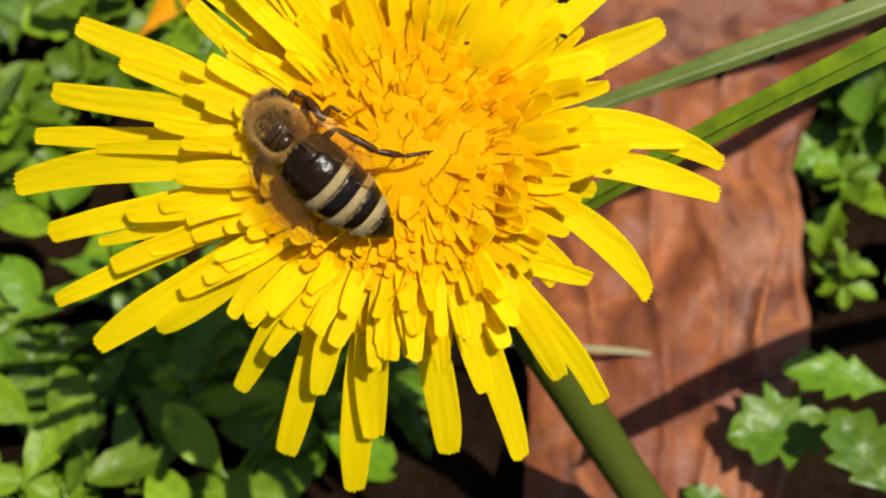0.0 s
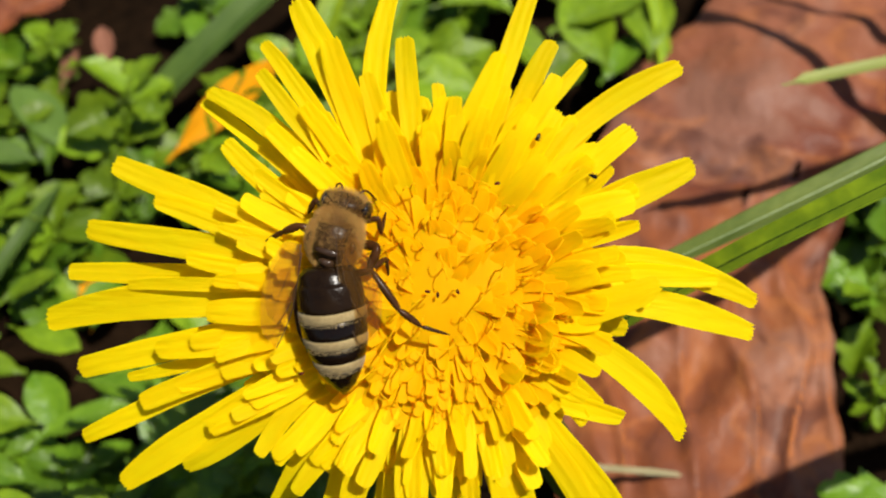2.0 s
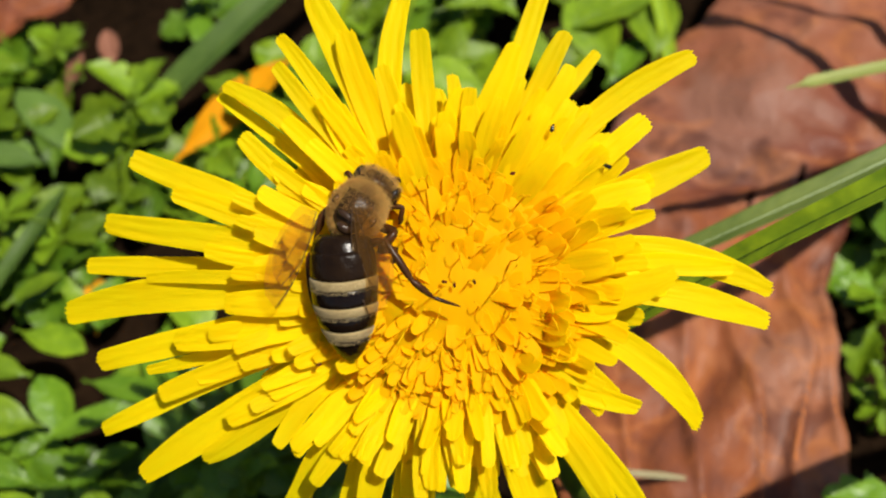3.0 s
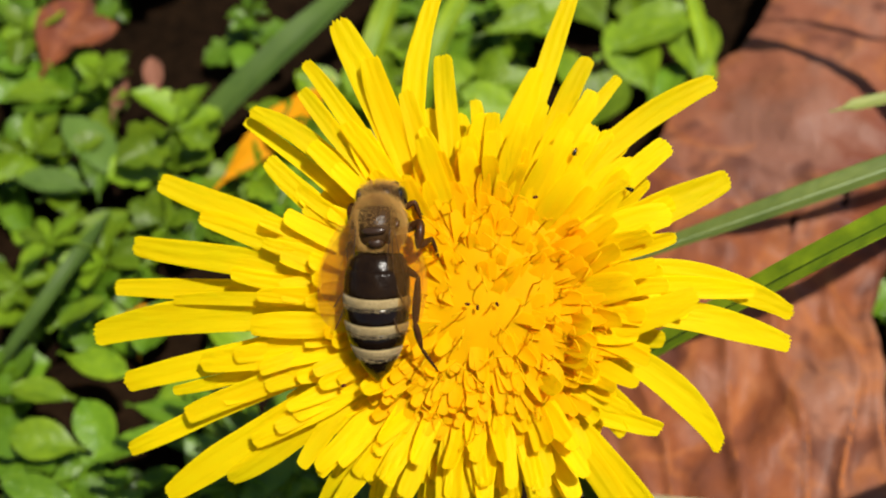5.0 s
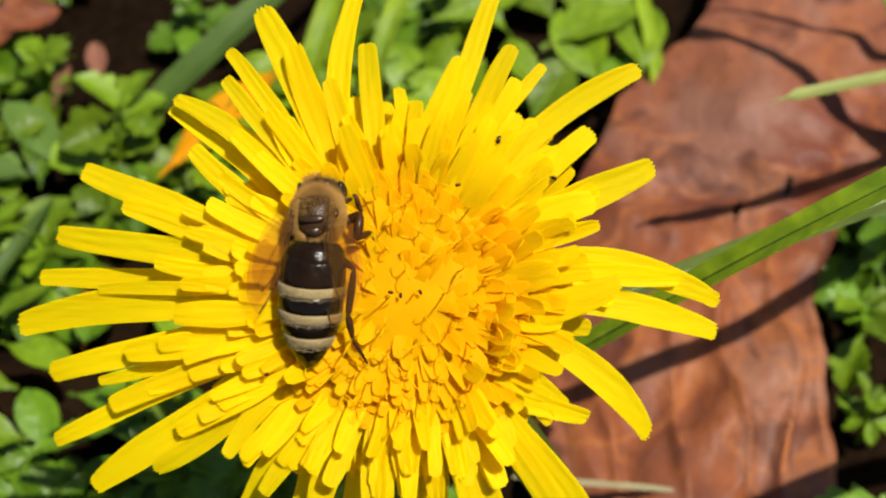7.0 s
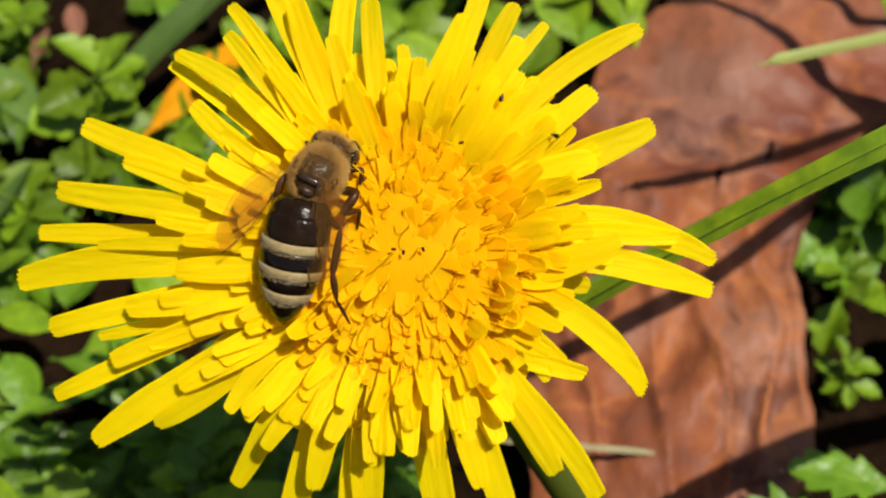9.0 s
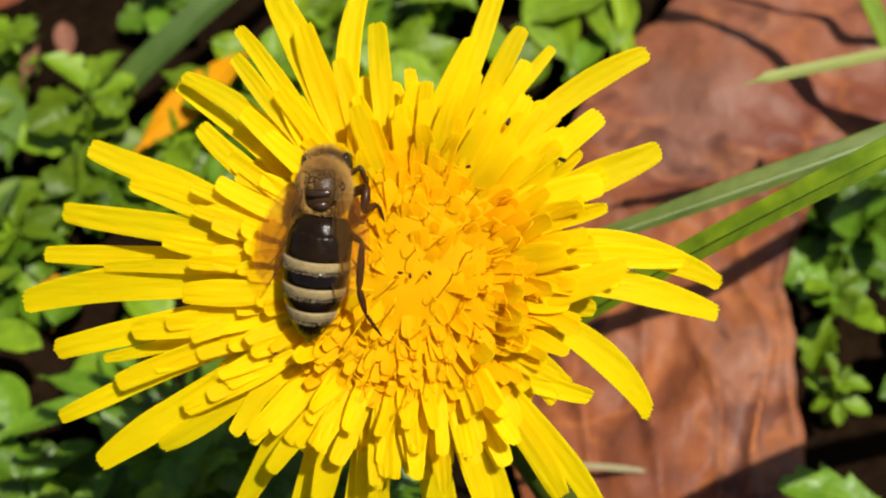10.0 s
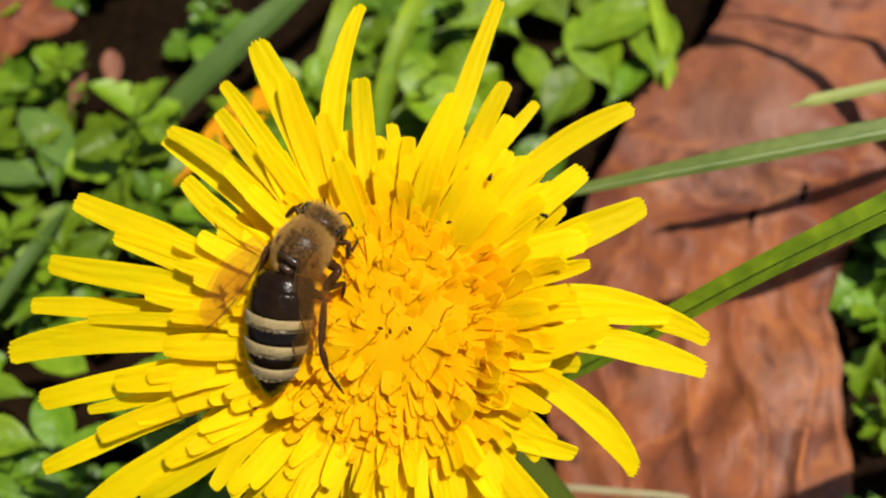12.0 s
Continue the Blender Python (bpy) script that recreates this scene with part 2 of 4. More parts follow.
def petal(length, width, arch, cup, seed, lean=0.0, cols=11, rows=14, twist=0.0, cut=0.06, bulge=0.0):
    """A strap-shaped floret along +y, pleated lengthwise, with five small teeth at its blunt end; arch bends it down, lean and bulge sideways."""
    rng = random.Random(seed)
    grid = []
    ridge = rng.uniform(-1, 1)
    teeth = [rng.uniform(0.1, 1.0) ** 1.6 for _ in range(cols)]
    wave, full, slim = rng.uniform(0, 6), rng.uniform(1.35, 2.3), rng.uniform(0.18, 0.42)
    curl, pleat = rng.uniform(-0.05, 0.03), rng.uniform(0.010, 0.024)
    dents = [(rng.uniform(0.2, 0.9), rng.uniform(-0.10, 0.05)) for _ in range(4)]
    for i in range(rows):
        v = (i / (rows - 1)) ** 0.85
        w = width * (0.46 + 0.56 * math.sin(min(1, v * full) * math.pi / 2)) * (1 - slim * max(0, (v - 0.58) / 0.42) ** 2)
        w *= 1 + 0.03 * math.sin(v * 8 + wave)
        sides = [sum(size * math.exp(-((v - place) / 0.09) ** 2) for place, size in dents[k:k + 2]) for k in (0, 2)]
        end = max(0.0, (v - 0.9) / 0.1)
        line = []
        for j in range(cols):
            u = j / (cols - 1) * 2 - 1
            y = length * v - width * 0.15 * abs(u) ** 3 * end
            if i == rows - 1:
                y += width * cut * teeth[j] * (1 if j % 2 else -1)
            x = u * w / 2 * (1 + abs(u) * sides[u > 0]) + lean * length * v * v + 0.012 * length * math.sin(v * 5 + wave) * v * (1 - v) * 3 + bulge * 4 * v * (1 - v)
            z = -arch * length * v * v + cup * width * (u * u - 0.4) * (1 - 0.5 * v) + curl * length * end * 0.4
            z += pleat * width * math.cos(u * 8.2 + 0.5 * ridge) * (1 - 0.3 * v) + 0.010 * length * math.sin(v * 7 + wave)
            a = twist * v
            x, z = x - z * math.sin(a) * 0.5, z + u * w / 2 * math.sin(a)
            line.append(Vector((x, y, z)) * MM)
        grid.append(line)
    return sheet(grid, 0.06 * MM)


def build_dandelion():
    plant = empty("dandelion", Matrix.Translation(FOOT), "fully open bright yellow dandelion on a smooth green stalk", "flower")
    base = Matrix.Translation(-FOOT) @ HEAD
    rng = random.Random(4)

    def floret(angle, r0, z0, r1, z1, width, mat, seed, lean=0.0, arch=0.06, cup=0.16, twist=0.0, name="petal", cut=0.06):
        """A floret from radius r0 and height z0 to radius r1 and height z1 of the head."""
        length = math.hypot(r1 - r0, z1 - z0)
        lift = math.degrees(math.atan2(z1 - z0 + arch * length, r1 - r0))
        at = base @ pose(0, 0, 0, 0, 0, angle - 90) @ pose(0, r0 * MM, z0 * MM, lift)
        return part(name, petal(length, width, arch, cup, seed, lean, twist=twist, cut=cut), mat, plant, at=at)

    # rays that can be told apart: root and tip on the head in mm (across, up, height), width and sideways bow
    rays_west = [-6.1, 2.2, 2, -20.6, 8.1, 1.5, 1.79, 0,  -6.1, 1.9, 3, -17.8, 5.8, 2.5, 1.63, 0,  -6.9, 1.7, 2, -22.4, 4, 1, 1.84, 0,
                 -6.9, 1, 1.5, -24, 1.3, -1, 1.32, 0,  -7.5, 0.5, 2.4, -19.7, 0.4, 1.2, 0.86, 0.29,  -6.9, -0.6, 1.5, -25.2, -1.8, 0.2, 2.25, 0.65,
                 -7.4, -0.7, 4, -14.4, -1, 3.6, 1.6, 0,  -6.9, -1.5, 1.5, -23.3, -4.9, -0.5, 1.68, 0.51,  -7.5, -2, 3.2, -17.9, -3.5, 1.8, 1.77, 0]
    rays_southwest = [-7.9, -2.6, 2, -20, -5.6, -0.3, 0.94, 0,  -8.7, -3.5, 1.8, -22.9, -9.3, 0, 1.38, 0.44,  -7.1, -2.7, 3, -18.8, -6.8, 1.6, 1.42, 0.43,
                      -7.2, -3.8, 1.8, -20.4, -12.2, 0, 2.03, 0.29,  -7.2, -4.7, 2, -16.2, -11.1, 0.8, 1.59, 0,  -6.8, -4.3, 3, -14.5, -8.4, 2.2, 1.42, 0,
                      -5.9, -3.4, 3, -11.5, -9.9, 2.4, 1.35, 0.21,  -5.2, -4.1, 2.6, -10.4, -10.4, 2, 1.28, 0]
    rays_south = [-4.7, -4.2, 1.5, -11.5, -15.3, -1, 1.76, 0,  -4.4, -5, 1, -8.6, -20, -2, 1.92, 0,  -4, -4.9, 2.5, -6.1, -15.2, 1, 1.72, 0,
                  -2.8, -5.4, 1, -3.9, -23.4, -3.5, 2.31, 0,  -2.4, -4.9, 2, -2.6, -18.7, -1, 2.19, 0,  -0.1, -5, 1.2, 2.5, -20.1, -2, 2.29, 0,
                  -1, -4, 4, -0.3, -11.5, 3.4, 1.4, 0,  1.4, -5.3, 1.8, 4.8, -15.4, 0, 1.74, 0]
    rays_southeast = [2.8, -5.4, 1, 7.4, -20.3, -1.5, 1.92, 0,  3.3, -4.9, 2, 9.6, -14.4, 0.6, 1.73, -0.14,  4.3, -5.3, 1.5, 12.5, -16.3, -1, 1.61, -0.44,
                      2.8, -4.4, 2, 11.6, -8, 0, 1.45, 0.36,  1.7, -2, 3.4, 8.2, -5.2, 2.4, 1.55, -0.28,  2.4, -2.7, 3.4, 7.1, -7, 2.8, 1.34, -0.35]
    rays_east = [3.4, -1.2, 1.5, 16, -9.2, -1.5, 1.98, -1.47,  4.9, 1.5, 2, 20.3, -0.4, -0.5, 1.82, -1.45,  5.2, 0.8, 2.6, 17.4, 1, 0.6, 1.37, -0.22,
                 5.2, -1.2, 2.6, 12.7, 1, 5.2, 1.9, 0.45,  4.6, -0.3, 1.2, 20.2, -2.3, -1.2, 1.91, -0.95,  4.6, 0.9, 3, 9.1, 1.7, 4.6, 1.9, 0.1,
                 2.4, 2.2, 2.4, 15.5, 8.1, 2, 2.07, -0.21,  2.4, 2.6, 3.4, 11.6, 6.1, 3, 1.97, -0.21,  3.1, 5.6, 2.4, 14.7, 14.4, 1.6, 1.62, -0.85]
    rays_northeast = [3.2, 3.6, 3.4, 11.3, 10.4, 3.2, 1.61, 0,  2.7, 3.6, 3.6, 9.1, 9.3, 2.6, 1.48, 0,  3.7, 8, 2, 8.7, 14.5, 2, 0.93, -0.25,
                      2.4, 5, 3.4, 6.8, 13.6, 3, 1.48, 0.1,  1.7, 4.4, 2.6, 6.6, 15.9, 2, 1.5, 0,  0.6, 5.1, 2, 6, 21.3, 1, 1.37, -0.2,
                      -0.4, 4.7, 4.4, 3.2, 14.8, 4, 1.66, 0,  1.3, 5.4, 4.2, 3.7, 12.8, 3.6, 1.04, -0.14,  -1, 4, 4.6, 0.1, 12.1, 4, 1.52, -0.21]
    rays_north = [-1.8, 5.4, 3, -2.6, 16, 2, 1.42, 0,  -2.9, 6.2, 2.2, -2.8, 20.9, 1, 1.5, -1.5,  -2.5, 5.4, 3.8, -4.9, 13.6, 3, 1.33, 0,
                  -3.3, 5.8, 2.8, -9.3, 18.2, 2, 2.2, 0.14,  -3.2, 5, 3.8, -7.2, 15.7, 3, 1.82, 0,  -4.3, 5.8, 2.8, -11.3, 15.6, 2, 1.21, 0.28,
                  -4.7, 5.4, 3.2, -11.4, 13.7, 2.5, 1.13, 0.14,  -5.1, 4.7, 2.4, -14.6, 12.7, 1.5, 1.5, 0.64,  -6.2, 4.2, 1.8, -15.2, 12.2, 0.5, 1.01, 0.14,
                  -6.1, 3.1, 2, -13.8, 9.5, 1, 1.51, -0.29,  -4.3, 4.3, 3.8, -10.8, 10.3, 3, 1.26, 0.14,  -6, 2.6, 4, -13.8, 5.6, 3.6, 1.05, 0]
    # shorter rays over them: angle, reach, height of the tip, width, sideways bend
    inner = [87, 12.4, 4, 1.3, 0, 79, 11.8, 5, 1.5, 0.05, 110, 11.4, 5, 1.5, 0, 127, 14.5, 4, 1.5, -0.05, 136, 12.8, 5, 1.6, 0, 65, 12.3, 4.5, 1.5, 0, 56, 10.5, 5, 1.7, 0,
             233, 15.5, 2.5, 1.5, 0, 247, 12.9, 3, 1.6, 0, 278, 12.8, 2.5, 1.6, 0, 292, 11.3, 3, 1.6, 0, 305, 11.7, 2, 1.6, 0.1, 209, 13.7, 3, 1.7, 0, 199, 14.7, 2.5, 1.6, 0, 351, 9.8, 4, 1.7, -0.1]
    crowd = [154, 13.8, 4, 1.3, 0.05, 163, 14.5, 3.5, 1.2, 0, 177, 14.2, 3.5, 1.3, -0.05, 186, 13.6, 3.5, 1.2, 0.06, 191, 16.0, 2.8, 1.3, 0, 195, 14.6, 3.2, 1.1, -0.08, 147, 13.9, 4, 1.2, 0.08,
             210, 15.1, 3, 1.3, 0.06, 205, 11.3, 4, 1.2, 0, 172, 16.2, 2.5, 1.3, 0.05, 199, 17.6, 2, 1.2, 0.08, 224, 14.7, 2.5, 1.3, -0.06, 233, 13.2, 3, 1.2, 0.05, 258, 12.9, 3, 1.3, 0.08, 246, 10.5, 4, 1.2, -0.06]
    k = 0
    for rays in (rays_west, rays_southwest, rays_south, rays_southeast, rays_east, rays_northeast, rays_north):
        for i in range(0, len(rays), 8):
            x0, y0, z0, x1, y1, z1, width, bow = rays[i:i + 8]
            k += 1
            z0 = min(z0, 1.8) if math.hypot(x0, y0) < 7 else z0
            across, arch = math.hypot(x1 - x0, y1 - y0), rng.uniform(0.02, 0.13)
            length = math.hypot(across, z1 - z0)
            at = base @ pose(x0 * MM, y0 * MM, z0 * MM, 0, 0, math.degrees(math.atan2(x0 - x1, y1 - y0))) @ pose(0, 0, 0, math.degrees(math.atan2(z1 - z0 + arch * length, across)))
            part("petal", petal(length, width, arch, rng.uniform(0.0, 0.16), k, twist=rng.uniform(-0.28, 0.28), cut=0.08, bulge=bow + rng.uniform(-0.01, 0.01) * length), YELLOW, plant, at=at)
    for rays, slim in ((inner, 0.85), (crowd, 0.95)):
        for i in range(0, len(rays), 5):
            angle, reach, z, width, lean = rays[i:i + 5]
            k += 1
            reach = 5 + (reach - 5) / math.sqrt(1 + 0.4 * lean * lean)
            floret(angle + math.degrees(math.atan(lean * (reach - 5) / reach)), 5.0, 0.5 + z * 0.35, reach - 0.2, z, width * slim, YELLOW, k, lean,
                   rng.uniform(0.02, 0.10), rng.uniform(0.0, 0.13), rng.uniform(-0.45, 0.45))
    # ragged florets of middle length between the rays and the dome
    for i in range(120):
        angle = i * 137.508 + rng.uniform(-12, 12)
        reach = rng.uniform(8.6, 13.6) - (2.6 if 300 < angle % 360 < 358 else 0.0)
        k += 1
        floret(angle, rng.uniform(4.2, 5.6), rng.uniform(0.8, 1.8), reach, 4.9 - (reach - 8) * 0.33 + rng.uniform(-0.4, 0.5), rng.uniform(0.85, 1.4), YELLOW if reach > 10.5 else GOLD, k,
               rng.uniform(-0.14, 0.14), rng.uniform(-0.04, 0.16), rng.uniform(0.0, 0.22), rng.uniform(-0.6, 0.6), cut=0.09)
    # filling rays below them and the crowded florets of the dome
    for i in range(330):
        f = (1 - i / 330) ** 1.25
        angle = i * 137.508 + rng.uniform(-16, 16)
        theta = radians(48 + 34 * f ** 0.42 + rng.uniform(-9, 8))
        length = 5.4 + 3.8 * f ** 0.6 + rng.uniform(-1.0, 1.4)
        length -= 1.6 if 305 < angle % 360 < 358 else 0.0
        r0, z0 = 3.8 * math.sqrt(f), -1.0 + 0.5 * (1 - f)
        mat = YELLOW if f > 0.5 else GOLD if f > 0.14 else AMBER
        floret(angle, r0, z0, r0 + length * math.sin(theta), z0 + length * math.cos(theta), 1.0 + 0.45 * f + rng.uniform(-0.25, 0.3), mat,
               100 + i, rng.uniform(-0.16, 0.16), rng.uniform(-0.05, 0.2), rng.uniform(0.02, 0.22), rng.uniform(-0.5, 0.5), name="floret", cut=0.06)
    bm = bmesh.new()
    bmesh.ops.create_icosphere(bm, subdivisions=4, radius=1)
    for v in bm.verts:
        v.co = Vector((v.co.x * 8.5, v.co.y * 8.5, v.co.z * 3.1 + 0.8)) * (1 + 0.16 * noise.noise(v.co * 11)) * MM
    part("floret_bed", bm, AMBER, plant, "packed golden floret tubes", at=base)
    # young florets, too small to count, on the middle of the bed
    bm = bmesh.new()
    for i in range(640):
        f = (i + 0.5) / 640
        a, r = i * 137.508, 6.6 * math.sqrt(f)
        z = 0.6 + 2.9 * math.sqrt(max(0, 1 - (r / 8.5) ** 2))
        size = rng.uniform(0.8, 1.3)
        piece = petal(3.3 * size, 0.76 * size, rng.uniform(-0.1, 0.3), rng.uniform(0.0, 0.2), 900 + i, rng.uniform(-.12, .12), 7, 7, rng.uniform(-0.3, 0.3), 0.05)
        piece.transform(pose(0, 0, 0, 0, 0, a - 90) @ pose(0, (r - 1.0) * MM, (z - 0.6) * MM, rng.uniform(10, 26), 0, rng.uniform(-15, 15)))
        data = bpy.data.meshes.new("piece")
        piece.to_mesh(data)
        piece.free()
        bm.from_mesh(data)
        bpy.data.meshes.remove(data)
    tagged(part("floret_mass", bm, AMBER, plant, "crowded small golden florets", at=base), kind="stuff")
    # forked, curling styles in the middle
    bm = bmesh.new()
    for i in range(56):
        f = (i + 0.5) / 56
        a, r = radians(i * 137.508 + 40), 7.0 * math.sqrt(f)
        z = 3.3 * (1 - (r / 16) ** 2) + rng.uniform(-0.4, 0.5)
        p = Vector((r * math.cos(a), r * math.sin(a), z)) * MM
        out = Vector((math.cos(a) * 0.5 * r / 9, math.sin(a) * 0.5 * r / 9, 1)).normalized()
        turn = Vector((rng.uniform(-1, 1), rng.uniform(-1, 1), 0))
        for s in (-1, 1):
            pts = [p, p + out * 1.6 * MM, p + out * 2.2 * MM + turn * 0.35 * s * MM, p + out * 2.2 * MM + turn * 0.8 * s * MM, p + out * 1.8 * MM + turn * 0.9 * s * MM]
            tube(pts, [0.055 * MM, 0.05 * MM, 0.045 * MM, 0.04 * MM, 0.03 * MM], 4, bm)
    tagged(part("style_mass", bm, STYLE, plant, "crowded forked orange styles", at=base), kind="stuff")
    for place in ((-1.0, 0.4, 4.5), (-0.4, 0.2, 4.5), (0.8, 0.4, 4.5), (3.1, 6.9, 4.9), (-8.6, -4.6, 4.2)):
        bm = bmesh.new()
        bmesh.ops.create_icosphere(bm, subdivisions=2, radius=1)
        for v in bm.verts:
            v.co = (Vector((v.co.x * 0.17, v.co.y * 0.10, v.co.z * 0.09)) * (1 + 0.3 * noise.noise(v.co * 3))) * MM
        part("speck", bm, SPECK, plant, "tiny red-brown speck on the florets", at=base @ Matrix.Translation(Vector(place) * MM) @ pose(0, 0, 0, 0, 0, rng.uniform(0, 180)))
    # green cup of bracts and the stalk
    bm = bmesh.new()
    tube([Vector((0, 0, z * MM)) for z in (-9, -7, -4, -1.5, -0.3)], [2.2 * MM, 3.4 * MM, 4.2 * MM, 4.6 * MM, 4.4 * MM], 16, bm)
    part("involucre", bm, STEM, plant, "green cup under the petals", at=base)
    for i in range(16):
        at = base @ pose(0, 0, 0, 0, 0, i * 22.5 + rng.uniform(-4, 4)) @ pose(0, 3.4 * MM, -7.5 * MM, rng.uniform(40, 75))
        part("bract", petal(9.5, 1.7, 0.02, 0.2, 400 + i), STEM, plant, at=at)
    neck = base @ Vector((0, 0, -9 * MM))
    path = smooth_path([(0, 0, -0.004), (-0.001, 0.0012, 0.012), neck * 0.55 + Vector((0.0035, -0.0015, -0.001)), neck, base @ Vector((0, 0, -7 * MM))], 8)
    stalk = part("stalk", tube(path, [1.9 * MM] * len(path), 12), STEM, plant, "smooth hollow green stalk")
    return plant, stalk


dandelion, stalk = build_dandelion()

# ---- bee ----
CHITIN = material("bee_black", (0.010, 0.005, 0.0025), (0.005, 0.003, 0.002), 0.18, 2200, 500, 0.6, 0.00008, specular=0.25, vary=0.02)
BROWN_SHELL = material("bee_brown", (0.016, 0.0078, 0.0026), (0.008, 0.0040, 0.002), 0.22, 1800, 500, 0.7, 0.0001, specular=0.16, vary=0.02)
BAND = material("bee_band", (0.36, 0.27, 0.125), (0.24, 0.17, 0.07), 0.7, 5000, 700, 0.8, 0.0001, specular=0.15, vary=0.02, sheen=0.1)
FUR = material("bee_fur", (0.72, 0.46, 0.13), (0.52, 0.31, 0.08), 0.75, 2500, 400, 0.2, 0.00003, 0.45, specular=0.12, vary=0.02, sheen=0.1)
LEG = material("bee_leg", (0.03, 0.012, 0.004), (0.075, 0.026, 0.006), 0.3, 2500, 500, 0.3, 0.00004, 0.1, vary=0.05, specular=0.15)
HIDE = material("bee_hide", (0.06, 0.030, 0.010), (0.03, 0.015, 0.005), 0.30, 3000, 500, 0.5, 0.0001, vary=0.02, specular=0.12)
SHIELD = material("bee_shield", (0.045, 0.021, 0.008), (0.02, 0.010, 0.004), 0.26, 2500, 500, 0.4, 0.00006, specular=0.45, vary=0.02)
VEIN_BROWN = material("wing_vein", (0.06, 0.028, 0.010), (0.04, 0.02, 0.008), 0.4, 3000, 500, 0.2, 0.00003, 0.1)
EYE_BLACK = material("bee_eye", (0.012, 0.009, 0.008), rough=0.18, grain=6000, bump=0.3, depth=0.00003, vary=0.01)


def wing_film():
    m = bpy.data.materials.new("wing_film")
    m.use_nodes = True
    n, link = m.node_tree.nodes, m.node_tree.links.new
    bsdf = n["Principled BSDF"]
    bsdf.inputs["Base Color"].default_value = (0.22, 0.12, 0.04, 1)
    bsdf.inputs["Roughness"].default_value = 0.22
    clear, mix, cells = n.new("ShaderNodeBsdfTransparent"), n.new("ShaderNodeMixShader"), n.new("ShaderNodeTexNoise")
    clear.inputs["Color"].default_value = (0.965, 0.915, 0.81, 1)
    cells.inputs["Scale"].default_value = 900
    span = n.new("ShaderNodeMapRange")
    span.inputs["To Min"].default_value, span.inputs["To Max"].default_value = 0.03, 0.09
    link(cells.outputs["Fac"], span.inputs["Value"])
    link(span.outputs[0], mix.inputs[0])
    link(clear.outputs[0], mix.inputs[1])
    link(bsdf.outputs[0], mix.inputs[2])
    link(mix.outputs[0], n["Material Output"].inputs["Surface"])
    return m


FILM = wing_film()


def blob(rx, ry, rz, centre, lumps=0.0, segments=20, rings=14):
    """A rounded body with slightly uneven sides."""
    bm = bmesh.new()
    bmesh.ops.create_uvsphere(bm, u_segments=segments, v_segments=rings, radius=1)
    for v in bm.verts:
        k = 1 + lumps * noise.noise(v.co * 2.2)
        v.co = Vector((v.co.x * rx, v.co.y * ry, v.co.z * rz)) * k * MM + Vector(centre) * MM
    return bm


def girth(y):
    """Half width, half height and middle height of the abdomen, y mm along it."""
    s = [0, -0.4, -1.2, -2.4, -3.8, -5.0, -6.0, -6.8, -7.4]
    w = [1.42, 1.76, 1.92, 1.98, 1.92, 1.66, 1.24, 0.72, 0.12]
    z = [0.0, 0.05, 0.1, 0.1, -0.02, -0.2, -0.42, -0.66, -0.9]
    half = float(np.interp(-y, [-a for a in s], w))
    return half, half * 0.86, float(np.interp(-y, [-a for a in s], z))


def hoop(y0, y1, proud, steps=6, sides=28, curve=0.0):
    """A closed length of the abdomen; curve pulls the sides forward, as plates lie."""
    bm = bmesh.new()
    rings = []
    for i in range(steps + 1):
        f = i / steps
        ring = []
        for k in range(sides):
            a = 2 * math.pi * k / sides
            y = y0 + (y1 - y0) * f + curve * (math.cos(a) ** 2)
            y = min(0.0, max(-7.4, y))
            w, h, z = girth(y)
            lift = proud * math.sin(math.pi * (0.15 + 0.85 * f)) ** 0.5
            ring.append(bm.verts.new(Vector(((w + lift) * math.cos(a), y, z + (h + lift) * math.sin(a))) * MM))
        rings.append(ring)
    for a, b in zip(rings, rings[1:]):
        for k in range(sides):
            bm.faces.new((a[k], a[(k + 1) % sides], b[(k + 1) % sides], b[k]))
    bm.faces.new(rings[0][::-1])
    bm.faces.new(rings[-1])
    bmesh.ops.recalc_face_normals(bm, faces=bm.faces)
    return bm


def hairs(name, roots, width, mat, parent, label):
    """Many thin tapering hairs: roots are (place, way) in mm."""
    verts, faces = [], []
    for p, way in roots:
        side = way.orthogonal().normalized() * width
        other = way.normalized().cross(side)
        n = len(verts)
        for v in (p + side, p - side * 0.5 + other * 0.87, p - side * 0.5 - other * 0.87, p + way):
            verts.append(v * MM)
        faces += [(n, n + 1, n + 3), (n + 1, n + 2, n + 3), (n + 2, n, n + 3)]
    data = bpy.data.meshes.new(name)
    data.from_pydata(verts, [], faces)
    data.materials.append(mat)
    ob = new(name, data)
    ob.parent = parent
    return tagged(ob, label, kind="stuff")


def limb(name, points, radii, parent, label="", mat=None):
    """A jointed leg: thick thigh, flat shin and thin foot with bristles at the joints."""
    pts, rad = [], []
    for a, b, ra, rb in zip(points, points[1:], radii, radii[1:]):
        a, b = Vector(a), Vector(b)
        for f in (0.0, 0.12, 0.5, 0.88):
            pts.append(a.lerp(b, f) * MM)
            rad.append(0.84 * (ra + (rb - ra) * f) * (0.55 if f == 0 else 1.2 if f == 0.5 else 0.95) * MM)
    pts.append(Vector(points[-1]) * MM)
    rad.append(radii[-1] * 0.5 * MM)
    return part(name, tube(pts, rad, 8), mat or LEG, parent, label)


